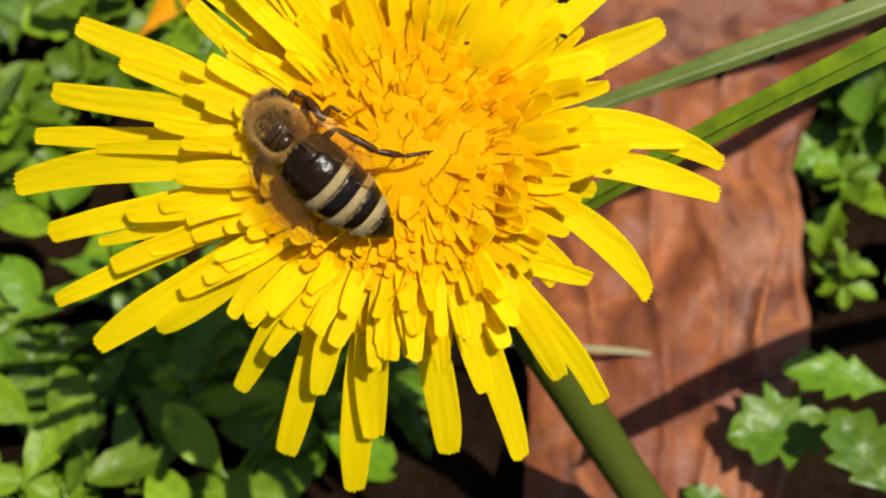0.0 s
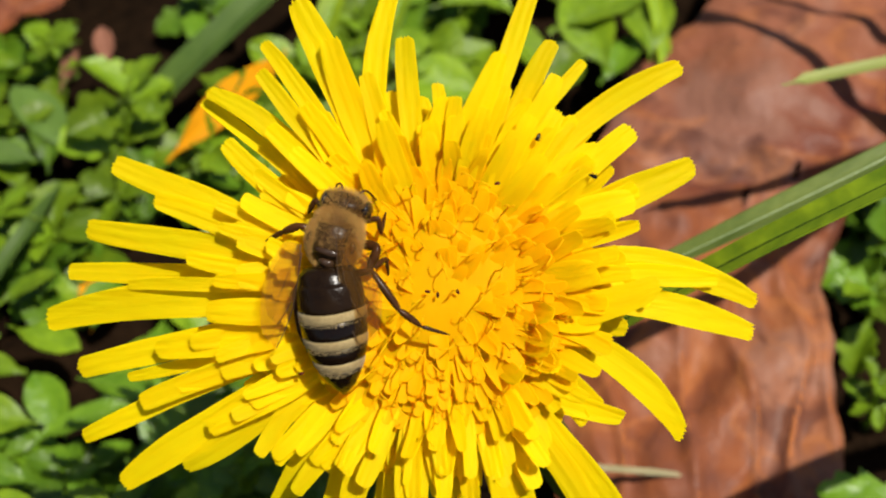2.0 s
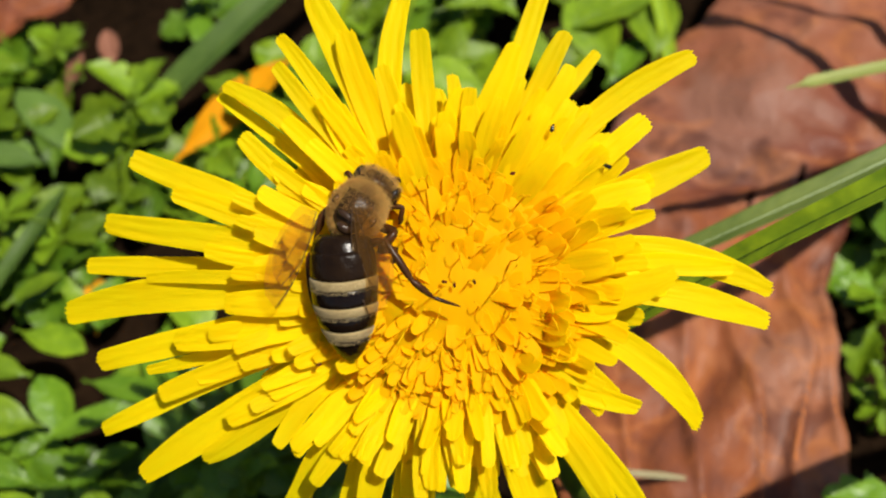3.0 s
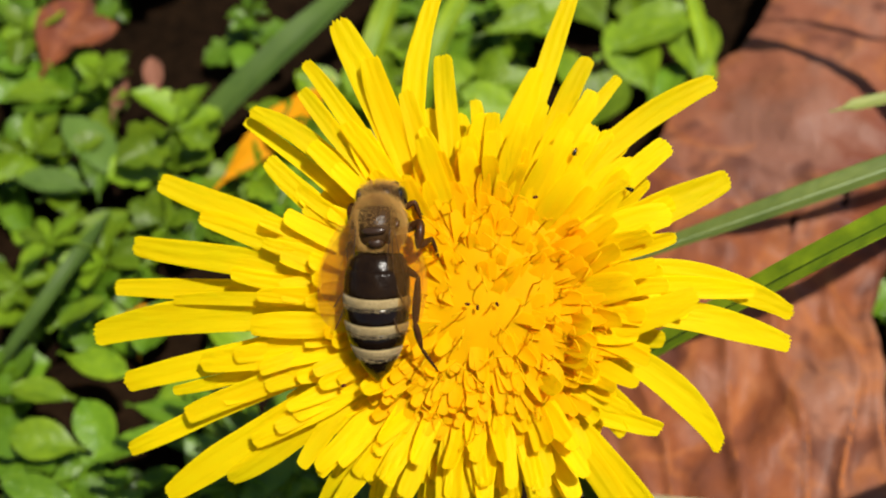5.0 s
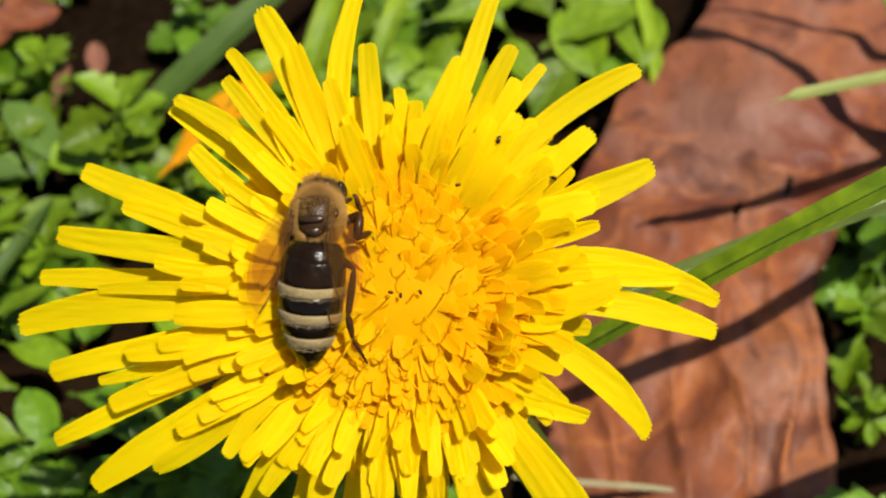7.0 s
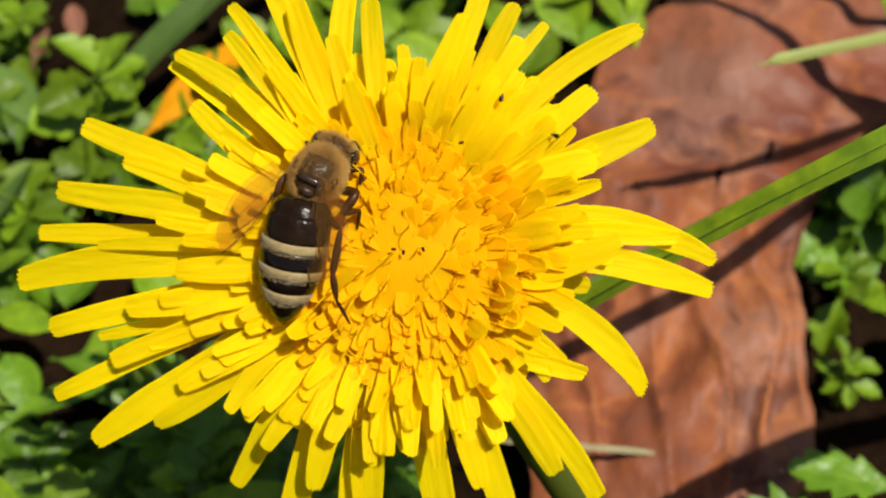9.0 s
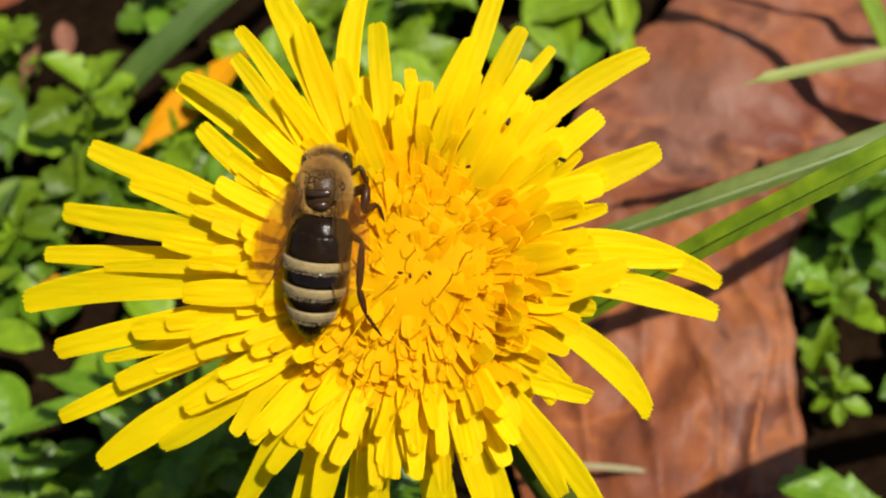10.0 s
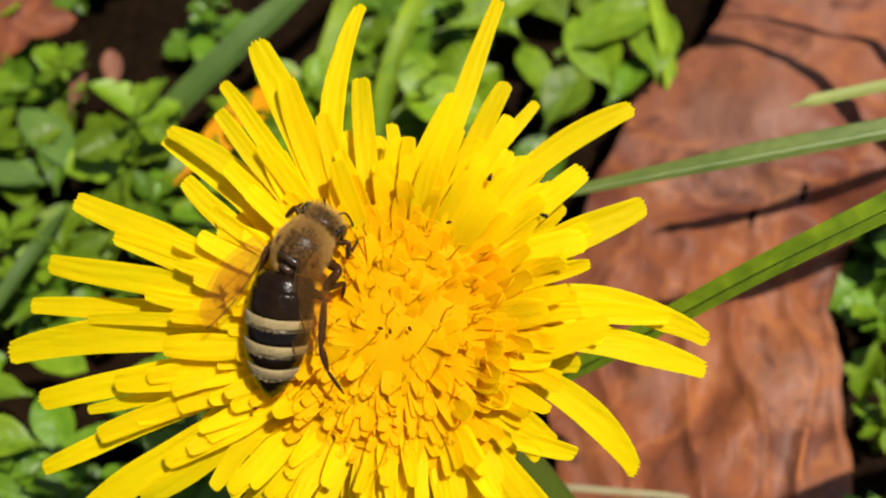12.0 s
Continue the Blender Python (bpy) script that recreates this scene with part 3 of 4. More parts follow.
def wing(length, width, parent, at, side=1):
    """A clear wing along -y with a stiff front edge and branching veins."""
    grid = []
    for i in range(13):
        v = i / 12
        w = width * (0.16 + 0.84 * math.sin(math.pi * min(1, 0.10 + v * 0.80)) ** 0.8) * (1 if v < 0.85 else math.sqrt(max(0.02, 1 - ((v - 0.85) / 0.152) ** 2)))
        grid.append([Vector(((u - 0.25) * w * side, -v * length, 0.10 * math.sin(u * 9 + v * 4) - 0.25 * u * u)) * MM for u in (0, 0.2, 0.4, 0.6, 0.8, 1.0)])
    film = part("wing", sheet(grid, 0.02 * MM), FILM, parent, "clear amber-tinted veined wing", at=at)
    for line, thick in (([(0, 0), (4, 0), (8, 0), (12, 1)], 0.03), ([(0, 1), (5, 2), (9, 3)], 0.012)):
        pts = smooth_path([grid[a][b] + Vector((0, 0, 0.01 * MM)) for a, b in line], 4)
        part("vein", tube(pts, [thick * MM] * len(pts), 5), VEIN_BROWN, film)
    return film


def build_bee():
    bee = empty("bee", Matrix(), "furry brown honeybee with a striped glossy abdomen, feeding on the flower", "bee")
    rng = random.Random(11)
    abdomen = part("abdomen", hoop(0, -7.4, 0.0, 30, curve=0.0), CHITIN, bee, "glossy black-brown tapering abdomen", at=Matrix.Diagonal((1, 1.06, 1, 1)))
    part("plate", hoop(-0.05, -1.15, 0.02, curve=0.25), BROWN_SHELL, abdomen, "dark brown front plate")
    part("plate", hoop(-1.0, -2.62, 0.06, curve=0.25), BROWN_SHELL, abdomen, "dark brown front plate")
    part("plate", hoop(-3.1, -4.14, 0.06, curve=0.25), CHITIN, abdomen)
    part("plate", hoop(-4.6, -5.52, 0.06, curve=0.25), CHITIN, abdomen)
    part("plate", hoop(-5.98, -7.4, 0.05, curve=0.15), CHITIN, abdomen, "black pointed tail plate")
    for a, b in ((-2.58, -3.14), (-4.1, -4.64), (-5.48, -6.02)):
        part("band", hoop(a, b, 0.085, 4, curve=0.25), BAND, abdomen, "pale tan downy band")
    roots = []
    for y0, y1, count in ((-2.6, -3.2, 1500), (-4.12, -4.7, 1500), (-5.5, -6.08, 1200)):
        for _ in range(count):
            a, y = rng.uniform(0, 2 * math.pi), rng.uniform(y1, y0)
            w, h, z = girth(y)
            y += 0.25 * math.cos(a) ** 2
            out = Vector((math.cos(a), 0, math.sin(a)))
            roots.append((Vector((w * math.cos(a), y, z + h * math.sin(a))) * 1.02, (out * 0.06 + Vector((rng.uniform(-.04, .04), -0.09, 0)))))
    hairs("down", roots, 0.012, BAND, abdomen, "short pale hairs on the bands")
    thorax = part("thorax", blob(1.5, 1.75, 1.5, (0, 1.65, 0.1), 0.05), HIDE, bee, "dark thorax under brown fur")
    part("scutellum", blob(0.76, 0.26, 0.24, (0, 0.88, 1.42), 0.08, 18, 12), SHIELD, thorax, "shiny dark plate between the wings")
    part("hind_plate", blob(0.55, 0.34, 0.42, (0.05, 0.26, 0.92), 0.08, 18, 12), SHIELD, thorax, "dark glossy plate behind the wings")
    part("waist", blob(0.8, 0.7, 0.7, (0, 0.05, -0.1), 0.0, 14, 10), CHITIN, bee)
    part("head", blob(1.42, 0.85, 1.15, (0, 3.65, -0.5), 0.06), HIDE, thorax, "dark downy head")
    for s in (-1, 1):
        part("eye", blob(0.34, 0.58, 0.9, (s * 1.26, 3.72, -0.62), 0.0, 16, 12), EYE_BLACK, thorax, "large black compound eye")
        path = smooth_path([(s * 0.35, 4.35, -0.8), (s * 0.7, 4.8, -0.9), (s * 0.95, 4.8, -1.3), (s * 1.2, 4.6, -2.0), (s * 1.3, 4.4, -2.8)], 4)
        part("antenna", tube([p * MM for p in path], [0.07 * MM] * len(path), 7), LEG, thorax)
    roots = []
    for _ in range(19000):
        d = Vector((rng.gauss(0, 1), rng.gauss(0, 1), rng.gauss(0, 1))).normalized()
        if d.z < -0.5 or (d.y < -0.30 and d.z > 0.45 and abs(d.x) < 0.60):
            continue
        p = Vector((1.5 * d.x, 1.75 * d.y, 1.5 * d.z)) + Vector((0, 1.65, 0.1))
        bald = d.z > 0.58 and abs(d.x) < 0.62 and d.y < 0.45
        if bald and rng.random() < 0.72:
            continue
        reach = rng.uniform(0.10, 0.24) if bald else rng.uniform(0.20, 0.44)
        lean = Vector((rng.uniform(-.35, .35), rng.uniform(-.5, .25), rng.uniform(-.35, .35)))
        roots.append((p, (d + lean).normalized() * reach * (1.3 if d.y > 0.55 else 1)))
    for _ in range(2600):
        d = Vector((rng.gauss(0, 1), rng.gauss(0, 1), rng.gauss(0, 1))).normalized()
        if abs(d.x) < 0.9:
            roots.append((Vector((1.42 * d.x, 0.85 * d.y, 1.15 * d.z)) + Vector((0, 3.65, -0.5)), (d + Vector((0, 0.3, 0.2))).normalized() * rng.uniform(0.2, 0.45)))
    hairs("fur", roots, 0.013, FUR, thorax, "dense brown-tan fur")
    fore = wing(6.4, 1.9, bee, pose(-1.40 * MM, 1.55 * MM, 1.15 * MM, 5, 20, -25), -1)
    wing(6.4, 2.3, bee, pose(1.30 * MM, 1.60 * MM, 1.55 * MM, 3, -6, 3))
    rear = wing(4.6, 1.6, bee, pose(-1.40 * MM, 1.05 * MM, 1.0 * MM, 5, 20, -30), -1)
    wing(4.6, 1.6, bee, pose(1.30 * MM, 1.10 * MM, 1.40 * MM, 3, -6, 10))
    for s in (-1, 1):
        part("wing_base", blob(0.20, 0.36, 0.16, (s * 1.28, 1.45, 1.0), 0.15, 12, 8), LEG, thorax)
        limb("front_leg", [(s * 1.0, 3.0, -1.2), (s * 2.0, 3.5, -0.9), (s * 2.3, 2.6, -1.6), (s * 2.1, 3.9, -2.4)], [0.21, 0.20, 0.15, 0.08], thorax)
    limb("middle_leg", [(1.2, 1.7, -1.2), (2.55, 1.9, -0.2), (2.35, 0.4, -0.5), (3.0, 1.3, -1.6), (3.3, 0.3, -2.4)], [0.3, 0.34, 0.3, 0.17, 0.08], thorax, "dark jointed middle leg")
    middle = limb("middle_leg", [(0, 0, 0), (-1.2, 0.2, 0.6), (-2.2, -0.5, 0.1), (-3.3, -1.4, -1.0)], [0.28, 0.30, 0.24, 0.10], thorax, "dark jointed middle leg")
    middle.matrix_basis = pose(-1.2 * MM, 1.6 * MM, -1.2 * MM)
    left = limb("hind_leg", [(-1.1, -0.2, -0.9), (-2.15, -1.3, 0.1), (-2.15, -4.0, -0.3), (-1.5, -5.9, -1.2)], [0.24, 0.22, 0.24, 0.08], bee, "reddish-brown jointed hind leg")
    hip = pose(1.1 * MM, -0.7 * MM, -0.7 * MM)
    right = limb("hind_leg", [(0, 0, 0), (1.5, -0.5, 1.1), (1.65, -3.3, 1.0), (2.15, -4.8, 0.5), (3.2, -6.1, -0.1)], [0.28, 0.23, 0.28, 0.17, 0.08], bee, "long reddish-brown hind leg")
    right.matrix_basis = hip
    return bee, thorax, right, hip, left, middle, fore, rear


bee, thorax, hind_leg, HIP, other_leg, middle_leg, fore_wing, rear_wing = build_bee()


def build_beetle():
    """A tiny black beetle: body, head and two wing cases."""
    beetle = empty("beetle", Matrix.Scale(0.62, 4), "tiny shiny black beetle sitting on a petal", "beetle", "tiny beetles")
    part("body", blob(0.2, 0.36, 0.13, (0, 0, 0.12), 0.03, 14, 10), CHITIN, beetle)
    part("head", blob(0.13, 0.12, 0.1, (0, 0.4, 0.12), 0.03, 12, 8), CHITIN, beetle)
    for s in (-1, 1):
        part("wing_case", blob(0.11, 0.27, 0.11, (s * 0.1, -0.07, 0.16), 0.02, 12, 8), BROWN_SHELL, beetle)
        for y in (-0.17, 0.06, 0.25):
            part("leg", tube([Vector(p) * MM for p in ((s * 0.14, y, 0.09), (s * 0.28, y + 0.06, 0.14), (s * 0.36, y - 0.03, 0.0))], [0.03 * MM, 0.025 * MM, 0.02 * MM], 5), LEG, beetle)
    return beetle


beetles = [(build_beetle(), Vector((9.0, 7.4, 3.9)) * MM, 70), (build_beetle(), Vector((5.6, 9.7, 3.8)) * MM, -20)]

# ---- dead leaf ----
maroon_end(BROWN, 0.011, 0.040)
mottle(BROWN)


def edge(points, f):
    """A smooth line through points, at f from 0 to 1."""
    path = smooth_path(points, 12)
    x = f * (len(path) - 1)
    i = min(int(x), len(path) - 2)
    return path[i].lerp(path[i + 1], x - i)


def build_dead_leaf():
    """A big curled dead leaf: wrinkled blade, raised veins and a stalk."""
    leaf = empty("dead_leaf", Matrix.Translation((0.0353, 0.0329, 0.0020)), "large wrinkled red-brown dead leaf lying on the soil", "leaf")
    off = Vector((0.0353, 0.0329, 0.0020))
    rim_a = [(0.0558, 0.1093, 0.0060), (0.0400, 0.0733, 0.0070), (0.0295, 0.0623, 0.0070), (0.0216, 0.0471, 0.0060), (0.0152, 0.0326, 0.0050), (0.0129, 0.0210, 0.0040), (0.0139, 0.0099, 0.0040), (0.0145, 0.0001, 0.0030), (0.0133, -0.0098, 0.0030), (0.0149, -0.0201, 0.0020)]
    rim_b = [(0.0819, 0.1026, 0.0110), (0.0747, 0.0677, 0.0130), (0.0650, 0.0512, 0.0120), (0.0554, 0.0429, 0.0080), (0.0512, 0.0375, 0.0050), (0.0471, 0.0288, 0.0060), (0.0457, 0.0193, 0.0070), (0.0448, 0.0103, 0.0060), (0.0433, -0.0006, 0.0050), (0.0351, -0.0203, 0.0030)]
    rows, cols = 110, 80
    veins = ((0.20, 0.03), (0.46, 0.015), (0.66, 0.03), (0.84, 0.05), (0.97, 0.004))
    grid = []
    for i in range(rows):
        f = i / (rows - 1)
        a, b = edge(rim_a, f), edge(rim_b, f)
        line = []
        for j in range(cols):
            u = j / (cols - 1)
            jag = 0.0006 * noise.noise((f * 22, 7.0 if u < 0.5 else 19.0, 0))
            p = a.lerp(b, u) + (b - a).normalized() * jag * (abs(u - 0.5) * 2) ** 4
            dome = 0.0028 * math.sin(math.pi * u) ** 0.7
            fold = 0.0010 * math.sin(u * 11 + 3.4 * math.sin(f * 9) + 0.8) * math.sin(math.pi * u) ** 0.5
            side = 0.0006 * math.sin(f * 34 + abs(u - 0.42) * 9)
            fine = 0.0006 * noise.noise((p.x * 260, p.y * 260, 1)) + 0.0011 * noise.noise((p.x * 60, p.y * 60, 4))
            ridge = sum(0.0010 * math.exp(-abs((u - c - w * math.sin(f * 17 + 11 * c)) / 0.022) ** 1.3) for c, w in veins) * min(1, max(0, (f - 0.40) * 8))
            crease = 0.0011 * max(0, 1 - 3.2 * abs(noise.noise((p.x * 45 + 2, p.y * 150 + p.x * 40, 3)))) * min(1, max(0, (0.5 - f) * 8))
            crease += 0.0007 * max(0, 1 - 6 * abs(noise.noise((p.x * 95 + p.y * 30, p.y * 70 - p.x * 25, 8)))) * min(1, max(0, (f - 0.36) * 8))
            step = -0.0018 * math.exp(-((f - 0.37) / 0.018) ** 2)
            line.append(p + Vector((0, 0, dome + fold * (0.6 if f > 0.45 else 0.25 + 0.35 * max(0, f - 0.3) / 0.15) + side + fine + crease + step + ridge)) - off)
        grid.append(line)
    skin = sheet(grid, 0.35 * MM)
    holes = ((Vector((0.0391, 0.0395, 0.0090)) - off, 0.0005, 0.0011), (Vector((0.0454, 0.0422, 0.0090)) - off, 0.00045, 0.0008))
    gone = [f for f in skin.faces if any((abs(f.calc_center_median().x - h.x - 0.3 * (f.calc_center_median().y - h.y)) / w) ** 2 + ((f.calc_center_median().y - h.y) / d) ** 2 < 1 for h, w, d in holes)]
    bmesh.ops.delete(skin, geom=gone, context="FACES")
    part("blade", skin, BROWN, leaf, "wrinkled red-brown leathery blade with two small holes")
    for c, w in veins:
        pts = []
        for i in range(int(rows * 0.44), rows - 3, 2):
            x = (c + w * math.sin(i / (rows - 1) * 17 + 11 * c)) * (cols - 1)
            j = int(x)
            pts.append(grid[i][j].lerp(grid[i][j + 1], x - j) + Vector((0, 0, -0.00016)))
        part("vein", tube(pts, [0.32 * MM * (1 - 0.8 * abs(2 * n / len(pts) - 1) ** 2) for n in range(len(pts))], 8), VEIN, leaf)
    return leaf


build_dead_leaf()

# ---- grass ----


def blade_mesh(points, width, fold=0.25, steps=10, blunt=False):
    """A grass blade through points: a long keeled strip that tapers to its tip."""
    path = smooth_path(points, steps)
    n = len(path)
    grid = []
    for i, p in enumerate(path):
        d = (path[min(i + 1, n - 1)] - path[max(i - 1, 0)]).normalized()
        side = d.cross(Vector((0, 0, 1))).normalized()
        up = side.cross(d)
        f = i / (n - 1)
        w = width * min(1.0, 0.55 + f * 2) * (1.0 if blunt and f < 0.97 else min(1, (1 - f) * 3.0 + 0.03) ** 0.7)
        grid.append([p + side * w * u + up * (abs(u) * fold * w * 2 - 0.02 * w * math.cos(u * 40)) + up * w * 0.022 * (-1) ** k for k, u in enumerate((-0.5, -0.42, -0.34, -0.26, -0.18, -0.09, 0, 0.09, 0.18, 0.26, 0.34, 0.42, 0.5))])
    return sheet(grid, 0.16 * MM)


def grass_blade(points, width, label, mat, group="", fold=0.25, blunt=False, ribbed=None):
    """A blade with its raised midrib."""
    base = Vector(points[0])
    way = Vector(points[-1]) - base
    turn = pose(0, 0, 0, 0, 0, math.degrees(math.atan2(-way.x, way.y)))
    local = [turn.inverted() @ (Vector(p) - base) for p in points]
    ob = part("grass_blade", blade_mesh(local, width, fold, blunt=blunt), mat, None)
    ob.matrix_basis = Matrix.Translation(base) @ turn
    path = smooth_path(local, 10)
    n = len(path)
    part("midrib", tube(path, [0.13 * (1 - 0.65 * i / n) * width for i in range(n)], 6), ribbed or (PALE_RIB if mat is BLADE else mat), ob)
    return tagged(ob, label, "grass", group or "grass blades")


# its midrib is coloured dark to stand for a shaded groove
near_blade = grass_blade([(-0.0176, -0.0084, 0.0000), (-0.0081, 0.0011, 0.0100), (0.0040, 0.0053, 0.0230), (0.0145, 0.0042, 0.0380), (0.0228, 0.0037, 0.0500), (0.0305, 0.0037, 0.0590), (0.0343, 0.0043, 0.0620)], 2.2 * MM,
                         "long arching bright green grass blade across the dead leaf", BLADE, fold=0.22, blunt=True, ribbed=GROOVE_SHADE)
far_blade = grass_blade([(0.1250, 0.0900, -0.0020), (0.0927, 0.0520, 0.0163), (0.0681, 0.0372, 0.0368), (0.0503, 0.0236, 0.0469), (0.0382, 0.0189, 0.0461), (0.0263, 0.0163, 0.0426), (0.0159, 0.0148, 0.0384), (0.0059, 0.0139, 0.0333)], 2.15 * MM,
                        "long grey-green grass blade swaying over the dead leaf", GREY_BLADE, fold=0.3, ribbed=GREY_RIB)
grass_blade([(0.1150, 0.0800, -0.0020), (0.0981, 0.0575, 0.0102), (0.0812, 0.0500, 0.0255), (0.0617, 0.0405, 0.0345), (0.0473, 0.0356, 0.0363), (0.0352, 0.0331, 0.0354)], 1.35 * MM, "pale green blunt-ended grass blade over the dead leaf", STRAW_GREEN, fold=0.2, blunt=True)
grass_blade([(-0.0388, 0.0494, 0.0030), (-0.0328, 0.0556, 0.0080), (-0.0256, 0.0616, 0.0120), (-0.0180, 0.0698, 0.0140), (-0.0067, 0.0888, 0.0120)], 4.2 * MM, "broad deep green grass blade among the weeds", DULL_BLADE, fold=0.2)
grass_blade([(-0.0543, 0.0210, 0.0040), (-0.0487, 0.0262, 0.0090), (-0.0447, 0.0330, 0.0110), (-0.0429, 0.0405, 0.0090)], 1.8 * MM, "thin dull green grass blade among the weeds", DULL_BLADE)
grass_blade([(-0.0167, 0.0559, 0.0020), (-0.0136, 0.0624, 0.0080), (-0.0108, 0.0708, 0.0120), (-0.0074, 0.0864, 0.0120)], 3.2 * MM, "green grass blade behind the flower", BLADE)
grass_blade([(-0.0070, 0.0540, 0.0020), (-0.0050, 0.0606, 0.0100), (-0.0018, 0.0687, 0.0140), (0.0036, 0.0841, 0.0120)], 2.6 * MM, "green grass blade behind the flower", BLADE)
grass_blade([(-0.0142, -0.0064, 0.0010), (-0.0104, -0.0025, 0.0070), (-0.0054, 0.0039, 0.0090), (-0.0002, 0.0081, 0.0080)], 1.5 * MM, "thin pale grass blade under the petals", BLADE)
grass_blade([(0.0334, 0.0548, 0.0010), (0.0319, 0.0624, 0.0080), (0.0304, 0.0708, 0.0120), (0.0294, 0.0829, 0.0120)], 2.0 * MM, "thin green grass blade behind the flower", BLADE)
TUFT = "green grass blade of a tuft beside the dead leaf"
grass_blade([(0.0758, 0.0496, -0.0020), (0.0614, 0.0454, 0.0190), (0.0543, 0.0555, 0.0280), (0.0476, 0.0651, 0.0360), (0.0408, 0.0737, 0.0380)], 2.5 * MM, TUFT, BLADE)
grass_blade([(0.0848, 0.0674, -0.0020), (0.0655, 0.0579, 0.0220), (0.0611, 0.0616, 0.0280), (0.0568, 0.0652, 0.0340), (0.0500, 0.0705, 0.0370)], 1.2 * MM, TUFT, BLADE)
grass_blade([(0.1500, 0.0300, -0.0020), (0.1136, 0.0139, 0.0350), (0.0706, 0.0012, 0.0580), (0.0437, -0.0107, 0.0620), (0.0360, -0.0155, 0.0610)], 3.2 * MM, TUFT, BLADE, fold=0.1)
straw = grass_blade([(0.0102, 0.0051, 0.0090), (0.0168, 0.0036, 0.0110), (0.0238, 0.0034, 0.0100), (0.0281, 0.0038, 0.0080)], 0.6 * MM, "dry pale straw tip on the dead leaf", STRAW, fold=0.4)

# ---- weeds ----
RIB = material("leaf_rib", (0.25, 0.39, 0.04), (0.17, 0.29, 0.02), 0.5, 900, 200, 0.2, 0.0001, 0.2)


def leaf_mesh(length, width, arch=0.2, fold=0.25, teeth=0, rows=11, cols=7, seed=0, stalk=0.15, scallop=False):
    """A leaf along +y, creased on its midrib; teeth lobe its rim."""
    rng = random.Random(seed)
    rows = max(rows, teeth * 4 + 3) if teeth else rows
    grid = []
    wob = rng.uniform(0, 6)
    for i in range(rows):
        v = i / (rows - 1)
        if v < stalk:
            w = 0.06
        else:
            q = (v - stalk) / (1 - stalk)
            w = max(0.03, math.sin(math.pi * q ** (0.85 if teeth else 1.08)) ** (0.75 if teeth else 0.62))
            if teeth and 0.05 < q < 0.97:
                saw = (q * teeth) % 1.0
                w *= 0.70 + 0.36 * math.sin(math.pi * saw) ** 0.7 if scallop else 0.58 + 0.52 * saw
        line = []
        for j in range(cols):
            u = j / (cols - 1) * 2 - 1
            y = length * v + (length * 0.10 * abs(u) if teeth else 0) * w
            z = -arch * length * v * v + fold * width * (abs(u) ** 1.4) * w * 0.5 + 0.03 * width * math.sin(v * 22 + wob + abs(u) * 5) * w
            z -= 0.02 * width * math.exp(-(u * 6) ** 2)
            line.append(Vector((u * width / 2 * w, y, z + 0.04 * length * math.sin(v * 5 + wob) * u)) * MM)
        grid.append(line)
    return sheet(grid, 0.16 * MM), [line[cols // 2] + Vector((0, 0, 0.00004)) for line in grid]


def rib(path, parent, mat, size):
    """The raised midrib of a leaf."""
    n = len(path)
    return part("midrib", tube(path, [max(0.05, size * (1 - 0.8 * i / n)) * MM for i in range(n)], 5), mat, parent)


def weed_leaf(at, length, width, label, mat=None, teeth=0, seed=0, arch=0.08, fold=0.25, name="weed_leaf", group="single weed leaves"):
    bm, line = leaf_mesh(length, width, arch, fold, teeth, seed=seed)
    ob = part(name, bm, mat or LEAF, None)
    ob.matrix_basis = at
    rib(line, ob, RIB if mat in (None, LEAF, LEAF_DEEP) else mat, 0.012 * length)
    return tagged(ob, label, "leaf", group)


def lay(place, turn, lift=10, roll=0):
    """A leaf's pose from its stalk's place, its heading seen from above and its lift."""
    return Matrix.Translation(place) @ pose(0, 0, 0, 0, 0, turn) @ pose(0, 0, 0, lift, roll)


def sprig(at, height, whorls, count, length, width, label, teeth=0, seed=0, mat=None, group="weed sprigs"):
    """A weed: thin stem from the soil, leaves in rings, smaller toward the top."""
    rng = random.Random(seed)
    plant = empty("weed_sprig", at, label, "weed", group)
    bend = Vector((rng.uniform(-.3, .3), rng.uniform(-.3, .3), 0))
    line = [(Vector((0, 0, -3)) + (Vector((0, 0, height + 3)) + bend * height * f) * f) * MM for f in (0, 0.25, 0.5, 0.75, 1)]
    part("stem", tube(line, [0.5 * MM, 0.45 * MM, 0.42 * MM, 0.36 * MM, 0.28 * MM], 7), mat or LEAF, plant)
    for w in range(whorls):
        f = 1 - w / max(1, whorls) * 0.75
        top = (Vector((0, 0, -3)) + (Vector((0, 0, height + 3)) + bend * height * f) * f) * MM
        size = 0.75 + 0.25 * min(2, w)
        spin = rng.uniform(0, 360)
        for k in range(count):
            at_leaf = Matrix.Translation(top) @ pose(0, 0, 0, 0, 0, spin + k * 360 / count + rng.uniform(-26, 26)) @ pose(0, 0, 0, rng.uniform(-18, 48) + 14 * (w == 0), rng.uniform(-38, 38))
            s = size * rng.uniform(0.6, 1.25)
            bm, line = leaf_mesh(length * s, width * s, rng.uniform(0.1, 0.4), rng.uniform(0.1, 0.5), teeth, seed=seed * 31 + w * 7 + k, scallop=True)
            part("leaf", bm, mat or LEAF, plant, at=at_leaf)
    return plant


